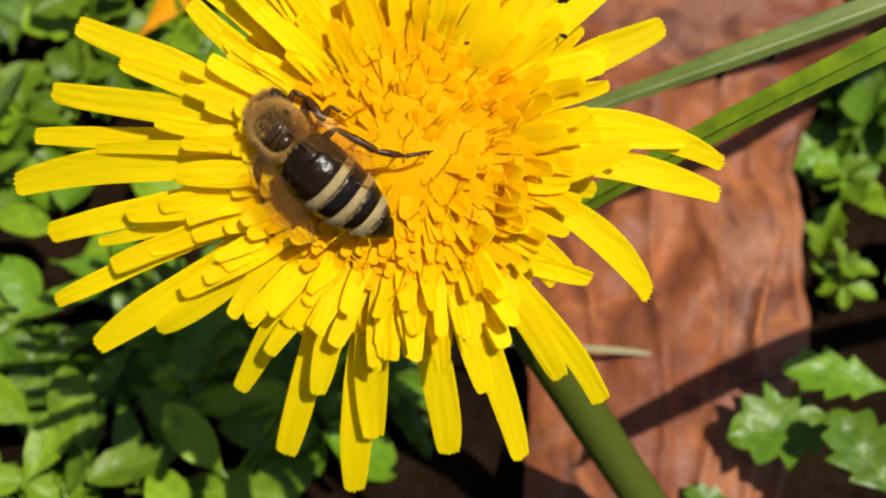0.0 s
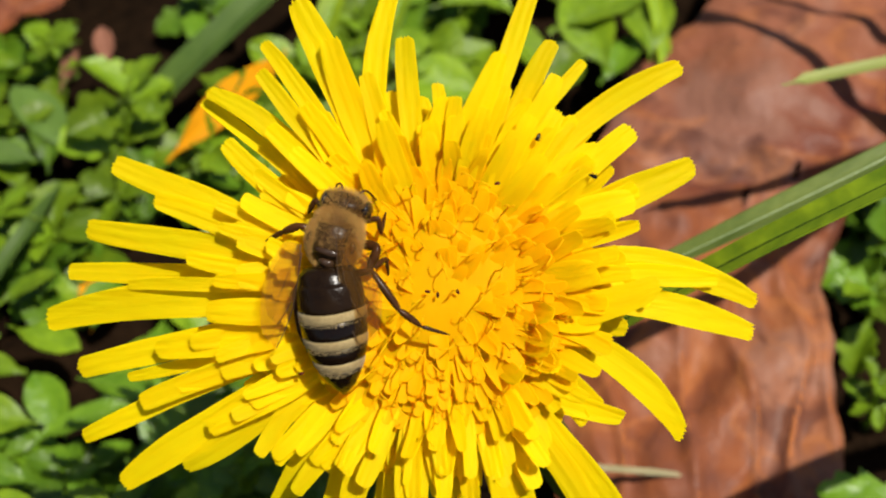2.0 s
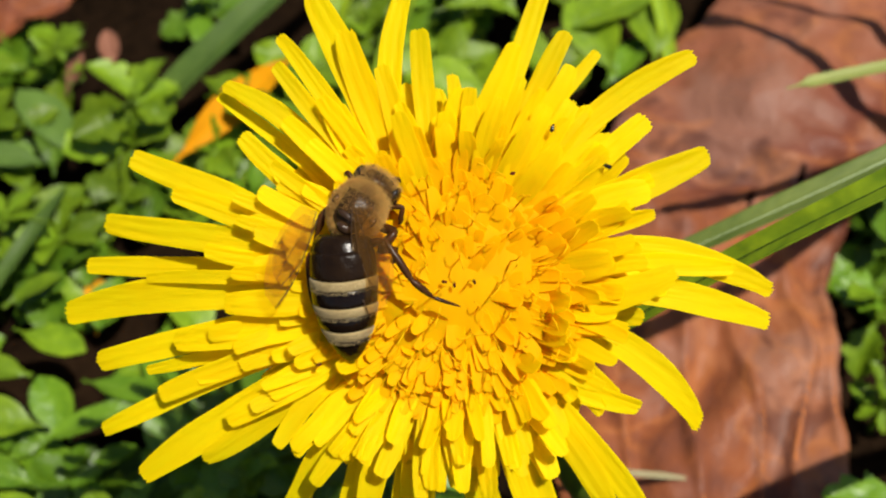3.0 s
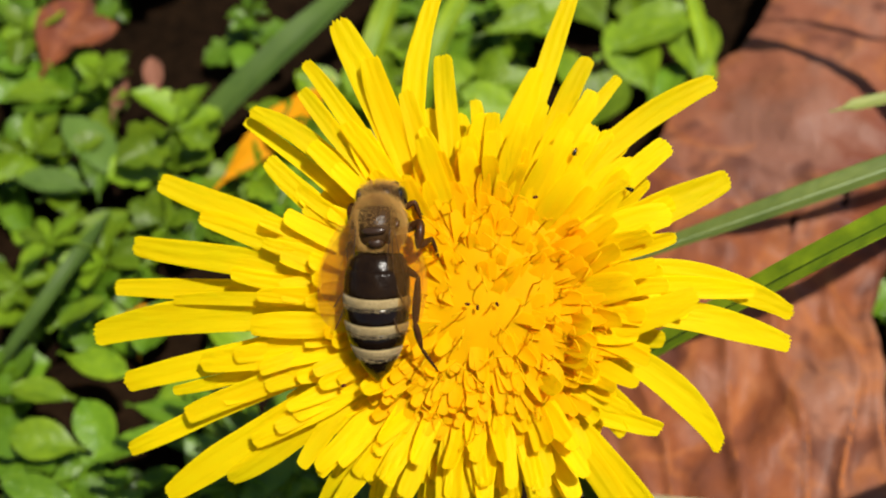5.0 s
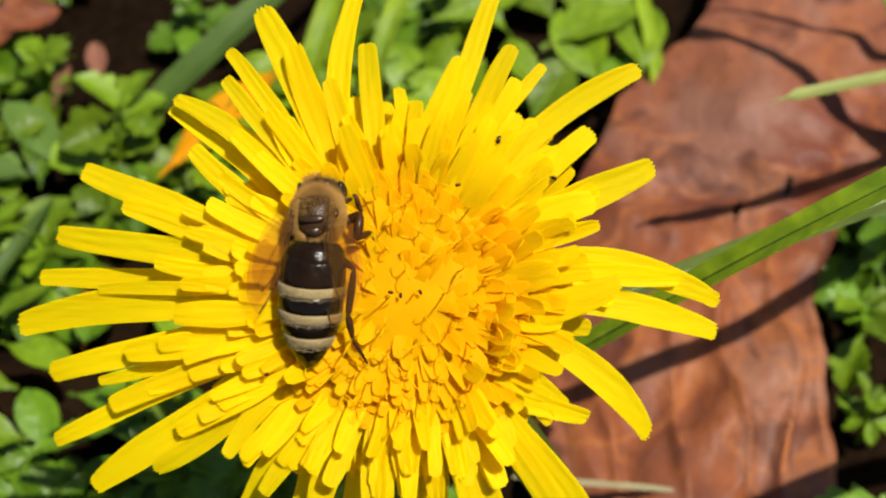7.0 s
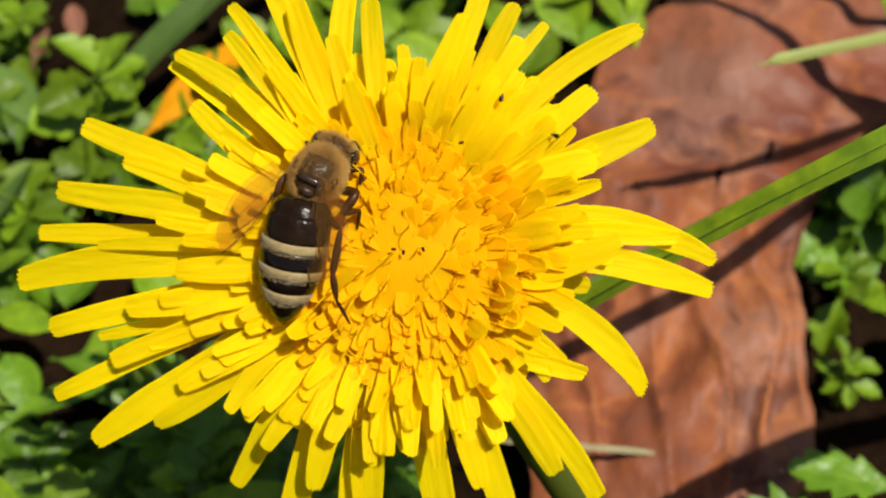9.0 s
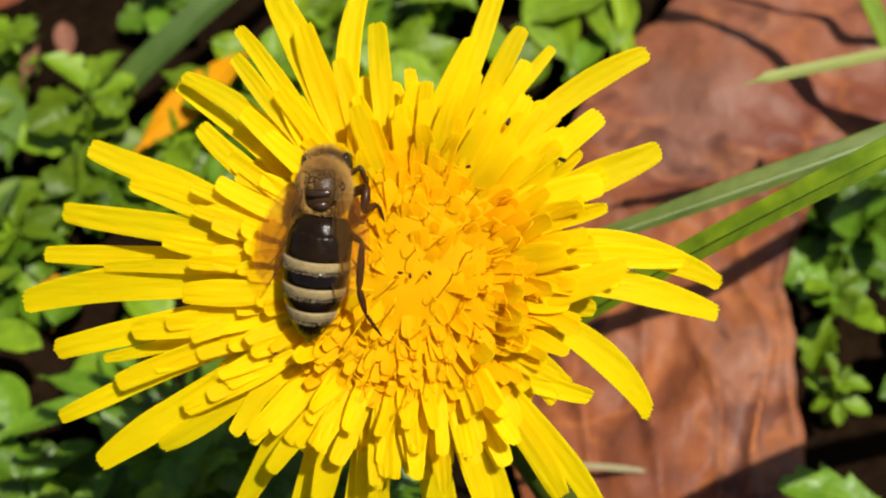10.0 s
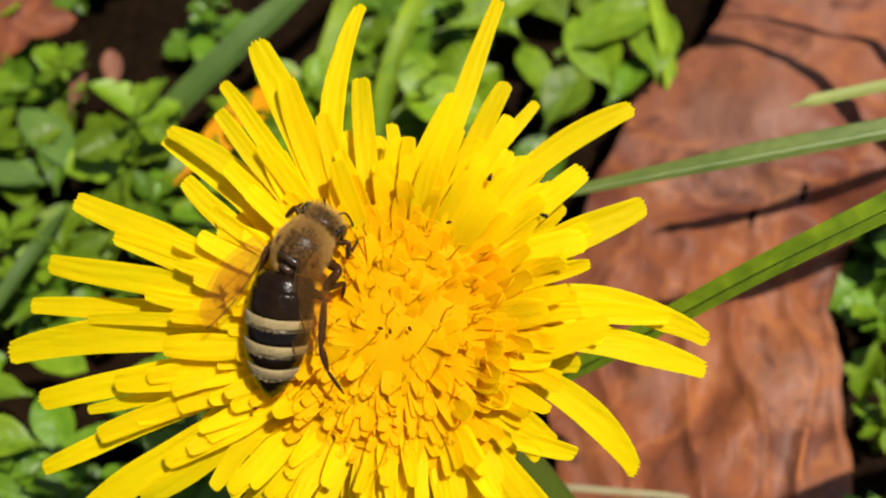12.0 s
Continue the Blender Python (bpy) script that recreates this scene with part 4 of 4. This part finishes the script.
BRIGHT = "bright green weed sprig with small oval leaves"
TOOTHED = "pale green weed sprig with small toothed leaves"
sprig(Matrix.Translation((-0.0492, 0.0622, 0.0000)), 10, 2, 8, 5.1, 3.7, TOOTHED, 3, 701)
sprig(Matrix.Translation((-0.0376, 0.0487, 0.0000)), 12, 2, 6, 8.6, 6.6, TOOTHED, 3, 702)
sprig(Matrix.Translation((-0.0469, 0.0378, 0.0000)), 9, 2, 8, 8.8, 3.3, BRIGHT, 0, 703)
sprig(Matrix.Translation((-0.0279, 0.0470, 0.0000)), 8, 2, 7, 6.4, 4.6, TOOTHED, 3, 704)
sprig(Matrix.Translation((-0.0378, 0.0428, 0.0000)), 6, 2, 6, 6.2, 4.4, TOOTHED, 3, 705)
sprig(Matrix.Translation((-0.0306, 0.0741, 0.0000)), 7, 2, 7, 6.0, 4.0, TOOTHED, 3, 706, LEAF_DEEP)
sprig(Matrix.Translation((-0.0543, 0.0517, 0.0000)), 6, 2, 7, 7.3, 3.6, BRIGHT, 0, 707)
sprig(Matrix.Translation((-0.0587, 0.0707, 0.0000)), 8, 2, 6, 6.5, 4.1, BRIGHT, 0, 708)
sprig(Matrix.Translation((-0.0339, 0.0445, 0.0000)), 6, 2, 7, 6.5, 4.1, BRIGHT, 0, 709, LEAF_DEEP)
sprig(Matrix.Translation((-0.0428, 0.0352, 0.0000)), 6, 2, 7, 6.8, 3.6, BRIGHT, 0, 710)
sprig(Matrix.Translation((-0.0515, 0.0293, 0.0000)), 7, 2, 6, 5.0, 3.0, TOOTHED, 3, 8)
sprig(Matrix.Translation((-0.0177, 0.0076, -0.0000)), 7, 2, 6, 5.5, 3.0, BRIGHT, 0, 9)
sprig(Matrix.Translation((0.0176, 0.0646, -0.0000)), 6, 2, 6, 4.5, 2.8, TOOTHED, 3, 12)
sprig(Matrix.Translation((0.0530, 0.0247, 0.0000)), 8, 2, 5, 6.0, 4.2, TOOTHED, 3, 13)
sprig(Matrix.Translation((0.0518, 0.0144, 0.0000)), 6, 2, 5, 4.5, 2.6, TOOTHED, 4, 14)
sprig(Matrix.Translation((0.0054, 0.0764, 0.0000)), 7, 2, 6, 8.0, 3.0, BRIGHT, 0, 15)
for k, place in enumerate(((-0.0073, 0.0646, -0.0000), (-0.0134, 0.0605, 0.0000), (0.0005, 0.0576, 0.0000), (0.0097, 0.0857, -0.0000), (0.0252, 0.0905, 0.0000), (-0.0234, 0.0518, 0.0000), (-0.0165, 0.0490, 0.0000))):
    sprig(Matrix.Translation(place), 7 + k % 3, 3, 6, 6.5 + k % 4, 3.6 + k % 3, BRIGHT if k % 3 else TOOTHED, 0 if k % 3 else 3, 200 + k)
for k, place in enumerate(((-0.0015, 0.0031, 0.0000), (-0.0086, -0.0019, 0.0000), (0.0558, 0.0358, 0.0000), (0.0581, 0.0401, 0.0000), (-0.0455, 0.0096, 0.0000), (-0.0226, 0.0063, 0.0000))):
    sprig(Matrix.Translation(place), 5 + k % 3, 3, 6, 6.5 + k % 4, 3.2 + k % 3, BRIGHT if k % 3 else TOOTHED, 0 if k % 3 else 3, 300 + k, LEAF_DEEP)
OVAL = "smooth oval green weed leaf over the soil"
def oval_leaves(rows, first):
    """Single oval leaves: place, heading, length, width and green of each."""
    for k, (place, turn, length, width, mat) in enumerate(rows, first):
        slim = 0.68 if mat is LEAF_DEEP else 0.9
        weed_leaf(lay(place, turn, 12, (k * 37 % 30) - 15), length * 1.1, width * slim, OVAL, mat, seed=k)


oval_leaves((((-0.0474, 0.0246, 0.0080), -60, 6.5, 3.4, LEAF), ((-0.0456, 0.0217, 0.0080), -112, 8.5, 4.2, LEAF), ((-0.0373, 0.0158, 0.0070), -105, 9.0, 4.8, LEAF_DEEP), ((-0.0290, 0.0138, 0.0070), 118, 11, 5.0, LEAF_DEEP),
             ((-0.0422, 0.0155, 0.0090), 85, 6.5, 4.2, LEAF), ((-0.0399, 0.0095, 0.0090), 80, 7.5, 5.0, LEAF), ((-0.0387, 0.0027, 0.0090), 72, 8.5, 5.0, LEAF_DEEP), ((-0.0294, 0.0017, 0.0060), 100, 11, 5.0, LEAF_DEEP),
             ((-0.0298, 0.0008, 0.0060), 170, 10, 4.6, LEAF_DEEP), ((-0.0284, 0.0005, 0.0070), -165, 9.5, 4.4, LEAF_DEEP), ((-0.0277, 0.0020, 0.0060), -130, 10.5, 4.6, LEAF), ((-0.0267, 0.0033, 0.0060), -75, 10, 4.0, LEAF_DEEP)), 0)
oval_leaves((((-0.0240, -0.0006, 0.0050), -85, 14, 4.0, LEAF), ((-0.0342, -0.0078, 0.0060), 95, 10, 4.0, LEAF), ((-0.0270, -0.0092, 0.0050), -95, 16, 4.5, LEAF), ((-0.0349, -0.0041, 0.0100), 60, 9, 5.0, LEAF),
             ((-0.0303, -0.0071, 0.0090), 20, 9, 5.0, LEAF), ((-0.0196, -0.0057, 0.0080), 110, 10, 5.0, LEAF), ((-0.0164, -0.0093, 0.0090), 40, 9, 4.6, LEAF), ((-0.0363, -0.0098, 0.0090), -30, 9, 5.0, LEAF),
             ((-0.0246, -0.0062, 0.0080), -150, 9, 4.6, LEAF), ((-0.0458, 0.0444, 0.0060), 10, 9, 6.5, LEAF_DEEP), ((0.0090, 0.0547, 0.0090), 80, 11, 8.0, LEAF), ((0.0167, 0.0645, 0.0100), -62, 14, 9.0, LEAF)), 12)
oval_leaves((((0.0297, 0.0605, 0.0090), 0, 11, 8.0, LEAF), ((0.0012, 0.0677, 0.0110), -70, 14, 4.6, LEAF), ((0.0130, 0.0656, 0.0110), 40, 12, 5.0, LEAF), ((0.0232, 0.0584, 0.0070), -40, 9, 6.0, LEAF_DEEP),
             ((0.0268, 0.0773, 0.0100), 60, 12, 8.0, LEAF), ((0.0157, 0.0575, 0.0080), 20, 9, 5.0, LEAF), ((0.0194, 0.0697, 0.0090), 30, 13, 9.0, LEAF), ((0.0244, 0.0585, 0.0090), 20, 12, 8.0, LEAF),
             ((0.0147, 0.0532, 0.0080), -30, 10, 7.0, LEAF), ((-0.0274, 0.0075, 0.0050), 150, 8, 4.0, LEAF_DEEP), ((-0.0215, 0.0139, 0.0040), 60, 9, 4.4, LEAF_DEEP), ((-0.0098, 0.0034, 0.0040), 20, 10, 4.4, LEAF_DEEP)), 24)
rng = random.Random(77)
for k, place in enumerate(((-0.0504, 0.0399, 0.0040), (-0.0362, 0.0323, 0.0030), (-0.0300, 0.0260, 0.0030), (-0.0361, 0.0179, 0.0030), (-0.0383, 0.0099, 0.0040), (-0.0300, 0.0110, 0.0030), (-0.0249, 0.0215, 0.0030), (-0.0544, 0.0460, 0.0040), (-0.0424, 0.0406, 0.0030), (-0.0212, 0.0090, 0.0030))):
    weed_leaf(lay(place, rng.uniform(0, 360), rng.uniform(2, 18), rng.uniform(-12, 12)), rng.uniform(8, 11), rng.uniform(4.2, 6), OVAL, LEAF if k % 3 == 0 else LEAF_DEEP, seed=120 + k)
weed_leaf(lay((-0.0513, 0.0601, 0.0090), 96, 6, 4), 8.7, 4.5, OVAL, LEAF, seed=82)
weed_leaf(lay((-0.0424, 0.0464, 0.0070), 41, 6, 4), 14.6, 5.5, OVAL, DULL_LEAF, seed=180)
weed_leaf(lay((-0.0513, 0.0505, 0.0080), -62, 6, 4), 5.9, 2.8, OVAL, LEAF, seed=60)
weed_leaf(lay((-0.0465, 0.0463, 0.0060), 80, 6, 4), 10.8, 3.4, OVAL, DULL_LEAF, seed=125)
LOBED = "toothed lobed green leaf over the dead leaf"
for k, (place, turn, length, width) in enumerate((((0.0494, -0.0029, 0.0150), 77, 11.3, 5.9), ((0.0455, -0.0050, 0.0120), 95, 12.6, 8.9), ((0.0461, -0.0154, 0.0180), 27, 10.6, 7.3), ((0.0350, -0.0143, 0.0080), 59, 7.2, 3.7), ((0.0546, 0.0246, 0.0080), 70, 8, 6))):
    weed_leaf(lay(place, turn, 4, 0), length, width, LOBED, LEAF_DEEP, teeth=4, seed=60 + k, arch=0.1, fold=0.12, name="lobed_leaf", group="lobed leaves")
fallen = weed_leaf(lay((-0.0305, 0.0431, 0.0100), -37, 5, 4), 22, 4.6, "yellow-orange fallen leaf among the weeds", ORANGE, seed=81, name="fallen_leaf", group="fallen leaves")
weed_leaf(lay((-0.0383, 0.0243, 0.0020), 8, 0, 10), 9, 3.0, "orange-brown fallen leaf between the weeds", ORANGE, seed=82, name="fallen_leaf", group="fallen leaves")
weed_leaf(lay((-0.0575, 0.0654, 0.0060), -14, 8, 10), 15.0, 7.2, "brown crumpled leaf scrap on the soil", BROWN, seed=83, fold=0.6, name="fallen_leaf", group="fallen leaves")
weed_leaf(lay((-0.0544, 0.0676, 0.0090), -60, 8, 10), 8.3, 4.5, "brown crumpled leaf scrap on the soil", BROWN, seed=87, fold=0.6, name="fallen_leaf", group="fallen leaves")
weed_leaf(lay((-0.0405, 0.0595, 0.0080), 14, 25, 10), 6.2, 2.6, "pinkish brown leaf scrap standing in the weeds", SCRAP, seed=84, fold=0.6, name="fallen_leaf", group="fallen leaves")
weed_leaf(lay((-0.0466, 0.0574, 0.0060), -9, 15, 10), 6.9, 1.7, "pinkish brown leaf scrap standing in the weeds", SCRAP, seed=85, fold=0.6, name="fallen_leaf", group="fallen leaves")
rng = random.Random(21)
kinds = [sprig(Matrix.Translation((-0.075, 0.02, 0)), 7, 3, 6, 6.5, 4.0, BRIGHT, 0, 41, LEAF_DEEP), sprig(Matrix.Translation((-0.085, 0.05, 0)), 6, 3, 6, 5.5, 3.6, TOOTHED, 3, 42),
         sprig(Matrix.Translation((0.075, 0.03, 0)), 6, 3, 5, 7, 3.6, BRIGHT, 0, 43, LEAF_DEEP)]
for k in range(150):
    x, y = rng.uniform(-0.10, 0.11), rng.uniform(-0.02, 0.16)
    if -0.012 + 0.0 < x < 0.075 and y < 0.10 and x > 0.010 - 0.2 * max(0, y - 0.06) and x < 0.050 + 0.35 * max(0, y - 0.03):
        continue
    if -0.05 < x < -0.02 and 0.06 < y < 0.11:
        continue
    if -0.064 < x < -0.018 and 0.028 < y < 0.09 and k % 2:
        continue
    copy_thing(kinds[k % 3], pose(x, y, rng.uniform(-2.5, 0) * MM, rng.uniform(-12, 12), rng.uniform(-12, 12), rng.uniform(0, 360)))

# ---- movement ----
# seconds, drift of the flower head across, up and towards the sky side in mm, and its tilts in degrees
NODDING = [(0, 0.22, -0.28, 0.91, -0.06, 0.00, -0.18), (0.5, 0.68, -0.39, 1.34, -0.13, 0.03, -0.05), (1, 2.12, -0.71, 1.48, -0.03, -0.39, -0.04), (1.5, 0.96, -1.22, 1.38, -0.20, 0.25, -0.30), (2, 0.43, -1.49, 1.27, 0.46, -0.24, -0.36), (2.5, 0.97, -1.31, 1.31, 0.22, -0.25, -0.37), (2.7, 1.13, -1.01, 1.23, 0.29, -0.62, 0.07), (4.3, 0.21, -0.64, 0.32, 0.25, 0.27, -0.23), (4.5, -0.71, -0.42, 0.24, -0.42, 0.12, -0.14), (5, 0.06, -0.62, 0.06, 0.45, 0.67, 0.03), (5.5, 0.27, -0.03, 0.03, 0.50, 0.90, 0.05), (6, 0.00, 0.00, 0.00, 0.00, 0.00, 0.00), (6.5, 0.52, 0.12, 0.25, 0.75, -0.05, 0.23), (6.7, -1.41, -0.23, -0.03, -0.02, -1.08, 0.24), (8.3, 0.30, -1.64, -0.20, -0.03, -0.24, -0.35), (8.5, 0.36, -0.96, -0.20, 0.28, -0.72, -0.23), (9, -0.10, -0.22, -0.13, 0.11, -0.31, -0.17), (9.5, 1.15, -0.77, 0.11, 0.39, -0.45, -0.46), (10, 0.93, -0.55, -0.11, 0.69, -0.62, -0.33), (10.5, 0.13, -0.70, -0.18, 0.32, -0.62, -0.42), (11, 0.52, -0.81, -0.10, 0.48, -0.26, -0.48), (11.5, 2.14, -1.27, 0.50, 0.14, 0.39, -0.70), (12, -2.86, -2.46, 0.05, 0.34, -0.34, -0.71)]
# seconds, place on the head in mm, heading, turn and dip of the fore body
STEPS = [(0, -7.05, 0.59, 46.3, -0.4, -32), (0.5, -7.32, 0.61, 19.2, -32.4, -22), (1, -7.21, 1.04, 14.9, -29.8, -20), (1.5, -6.89, 1.51, 8.9, -8.7, -13), (2, -6.89, 1.95, 5.8, -21.3, -4), (2.5, -6.76, 2.36, 0.8, -26.4, -7), (2.7, -7.02, 3.20, 3.1, -38.6, -14), (4.3, -6.16, 3.64, -6.7, 3.4, -21), (4.5, -6.01, 3.64, -5.7, -5.4, -25), (5, -6.38, 3.55, -2.1, 4.2, -20), (5.5, -6.10, 3.70, -6.6, -1.4, -29), (6, -5.90, 3.57, -7.7, 0.3, -28), (6.5, -5.42, 3.70, -4.5, 21.6, -29), (6.7, -5.38, 3.47, -5.7, 16.7, -25), (8.3, -6.48, 3.63, -5.7, -20.5, -24), (8.5, -6.51, 3.72, -4.2, -15.6, -29), (9, -6.32, 3.44, -12.5, -14.7, -18), (9.5, -6.14, 4.11, -8.5, -17.5, -17), (10, -5.61, 3.85, -8.2, 10.5, -22), (10.5, -5.47, 4.04, -10.6, 3.0, -28), (11, -6.24, 4.11, -11.9, -18.1, -8), (11.5, -5.70, 4.22, -11.6, -12.2, -16), (12, -6.55, 3.76, -9.5, -23.3, -5)]
# seconds, turn of the hind leg
KICKS = [(0, 12), (0.5, 10), (1.0, 29), (1.5, 32), (2.0, 26), (2.5, 36), (2.7, 34), (4.3, -4), (4.5, -5), (6.7, -6), (9.5, 0), (12, 2)]
# seconds, how far the wing is spread, in degrees
SPREAD = [(0, 14), (0.5, 18), (1.0, 18), (1.5, 16), (2.0, 17), (2.7, 25), (4.3, 7), (6.0, 8), (6.7, 10), (8.3, 24), (9.5, 20), (10.0, 10), (10.5, 10), (11.0, 18), (12, 24)]
# seconds, turn of the swaying grass blade and its lift in mm
GUSTS = [(0, 0.9, -0.7), (0.5, 7.4, -3.2), (0.8, 7.4, -4.3), (1.0, -1.8, -5.5), (1.5, 7.2, -8.9), (2.0, 7.4, -3.4), (2.3, 7.4, -3.8), (2.5, 6.7, -9.4), (2.7, 7.4, -3.0), (4.3, -8.5, 3.1), (4.5, -1.2, 4.1), (5.0, 0.6, 0.0), (5.3, 0.9, -1.6), (5.5, 7.4, -3.6), (5.8, 7.4, -3.8), (6.0, 0.0, 0.0), (6.3, -7.6, 2.8), (6.5, -2.5, 0.1), (6.7, 1.4, -6.6), (8.3, 0.4, 1.8), (8.5, 4.3, -3.7), (8.8, 3.0, -1.9), (9.0, 7.4, -5.2), (9.5, 1.2, -2.8), (10.0, 0.5, -2.8), (10.3, 7.4, -5.0), (10.5, 7.4, -4.8), (10.8, 7.4, -3.2), (11.0, 7.4, -5.4), (11.3, 7.4, -3.4), (11.5, 7.4, -4.3), (11.8, 0.0, 0.8), (12.0, -8.5, 2.4)]
WRIST = Vector((0.0356, 0.0181, 0.0461))
# seconds, turn of the arching grass blade
NODS = [(0, 0), (1.0, -0.2), (1.5, -0.5), (2.5, -0.3), (4.3, 0.3), (5.5, 0.6), (6.0, 0.5), (9.5, 0), (10.5, 0.2), (12, -0.5)]
VIEW = pose(0, 0, 0, TILT).to_3x3()


def nod(dx, dy, dz, rx, ry, rz):
    """The move of the flower head from its middle place."""
    tilt = VIEW.to_4x4() @ pose(0, 0, 0, rx, ry, rz) @ VIEW.to_4x4().inverted()
    return Matrix.Translation(HEAD.translation + VIEW @ Vector((dx, dy, dz)) * MM) @ tilt @ Matrix.Translation(-HEAD.translation)


def planted(m):
    """The stalk's pose on the moved plant, that keeps its foot in the soil and its neck at the head."""
    neck = Matrix.Translation(-FOOT) @ HEAD @ Vector((0, 0, -8 * MM))
    foot = (m @ Matrix.Translation(FOOT)).inverted() @ FOOT
    turn = (-neck).rotation_difference(foot - neck).to_matrix().to_4x4()
    return Matrix.Translation(neck) @ turn @ Matrix.Translation(-neck)


def motions():
    nods = [(row[0], nod(*row[1:])) for row in NODDING]
    walk(dandelion, [(t, m @ Matrix.Translation(FOOT)) for t, m in nods])
    walk(stalk, [(t, planted(m)) for t, m in nods])
    steps = {row[0]: row for row in STEPS}
    walk(bee, [(t, m @ HEAD @ pose(steps[t][1] * MM, steps[t][2] * MM, 5.8 * MM, 3, -8, steps[t][3])) for t, m in nods])
    walk(thorax, [(t, pose(0, 0, 0, dip, 0, turn)) for t, x, y, heading, turn, dip in STEPS])
    walk(other_leg, [(t, pose(0, 0, 0, 0, 0, a)) for t, a in ((0, 6), (1.0, 0), (2.7, 0), (4.3, 14), (12, 14))])
    for beetle, place, turn in beetles:
        walk(beetle, [(t, m @ HEAD @ Matrix.Translation(place) @ pose(0, 0, 0, 0, 0, turn)) for t, m in nods])
    walk(middle_leg, [(t, pose(-1.2 * MM, 1.6 * MM, -1.2 * MM, 0, 0, a)) for t, a in ((0, 5), (0.5, -20), (1.0, -70), (1.5, -20), (2.0, 0), (2.5, 70), (2.7, 72), (4.3, 62), (12, 62))])
    walk(fore_wing, [(t, pose(-1.40 * MM, 1.55 * MM, 1.15 * MM, 5, 20, -a)) for t, a in SPREAD])
    walk(rear_wing, [(t, pose(-1.40 * MM, 1.05 * MM, 1.0 * MM, 5, 20, -a - 5)) for t, a in SPREAD])
    walk(hind_leg, [(t, HIP @ pose(0, 0, 0, 0, 0, a)) for t, a in KICKS])
    root = far_blade.matrix_basis.copy()
    rest = near_blade.matrix_basis.copy()
    walk(near_blade, [(t, rest @ pose(0, 0, 0, 0, 0, a)) for t, a in NODS])
    walk(far_blade, [(t, Matrix.Translation(WRIST + VIEW @ Vector((0, 0.82 * lift, -0.8 * lift)) * MM) @ Matrix.Rotation(radians(a), 4, VIEW @ Vector((0, 0, 1))) @ Matrix.Translation(-WRIST) @ root) for t, a, lift in GUSTS])


motions()
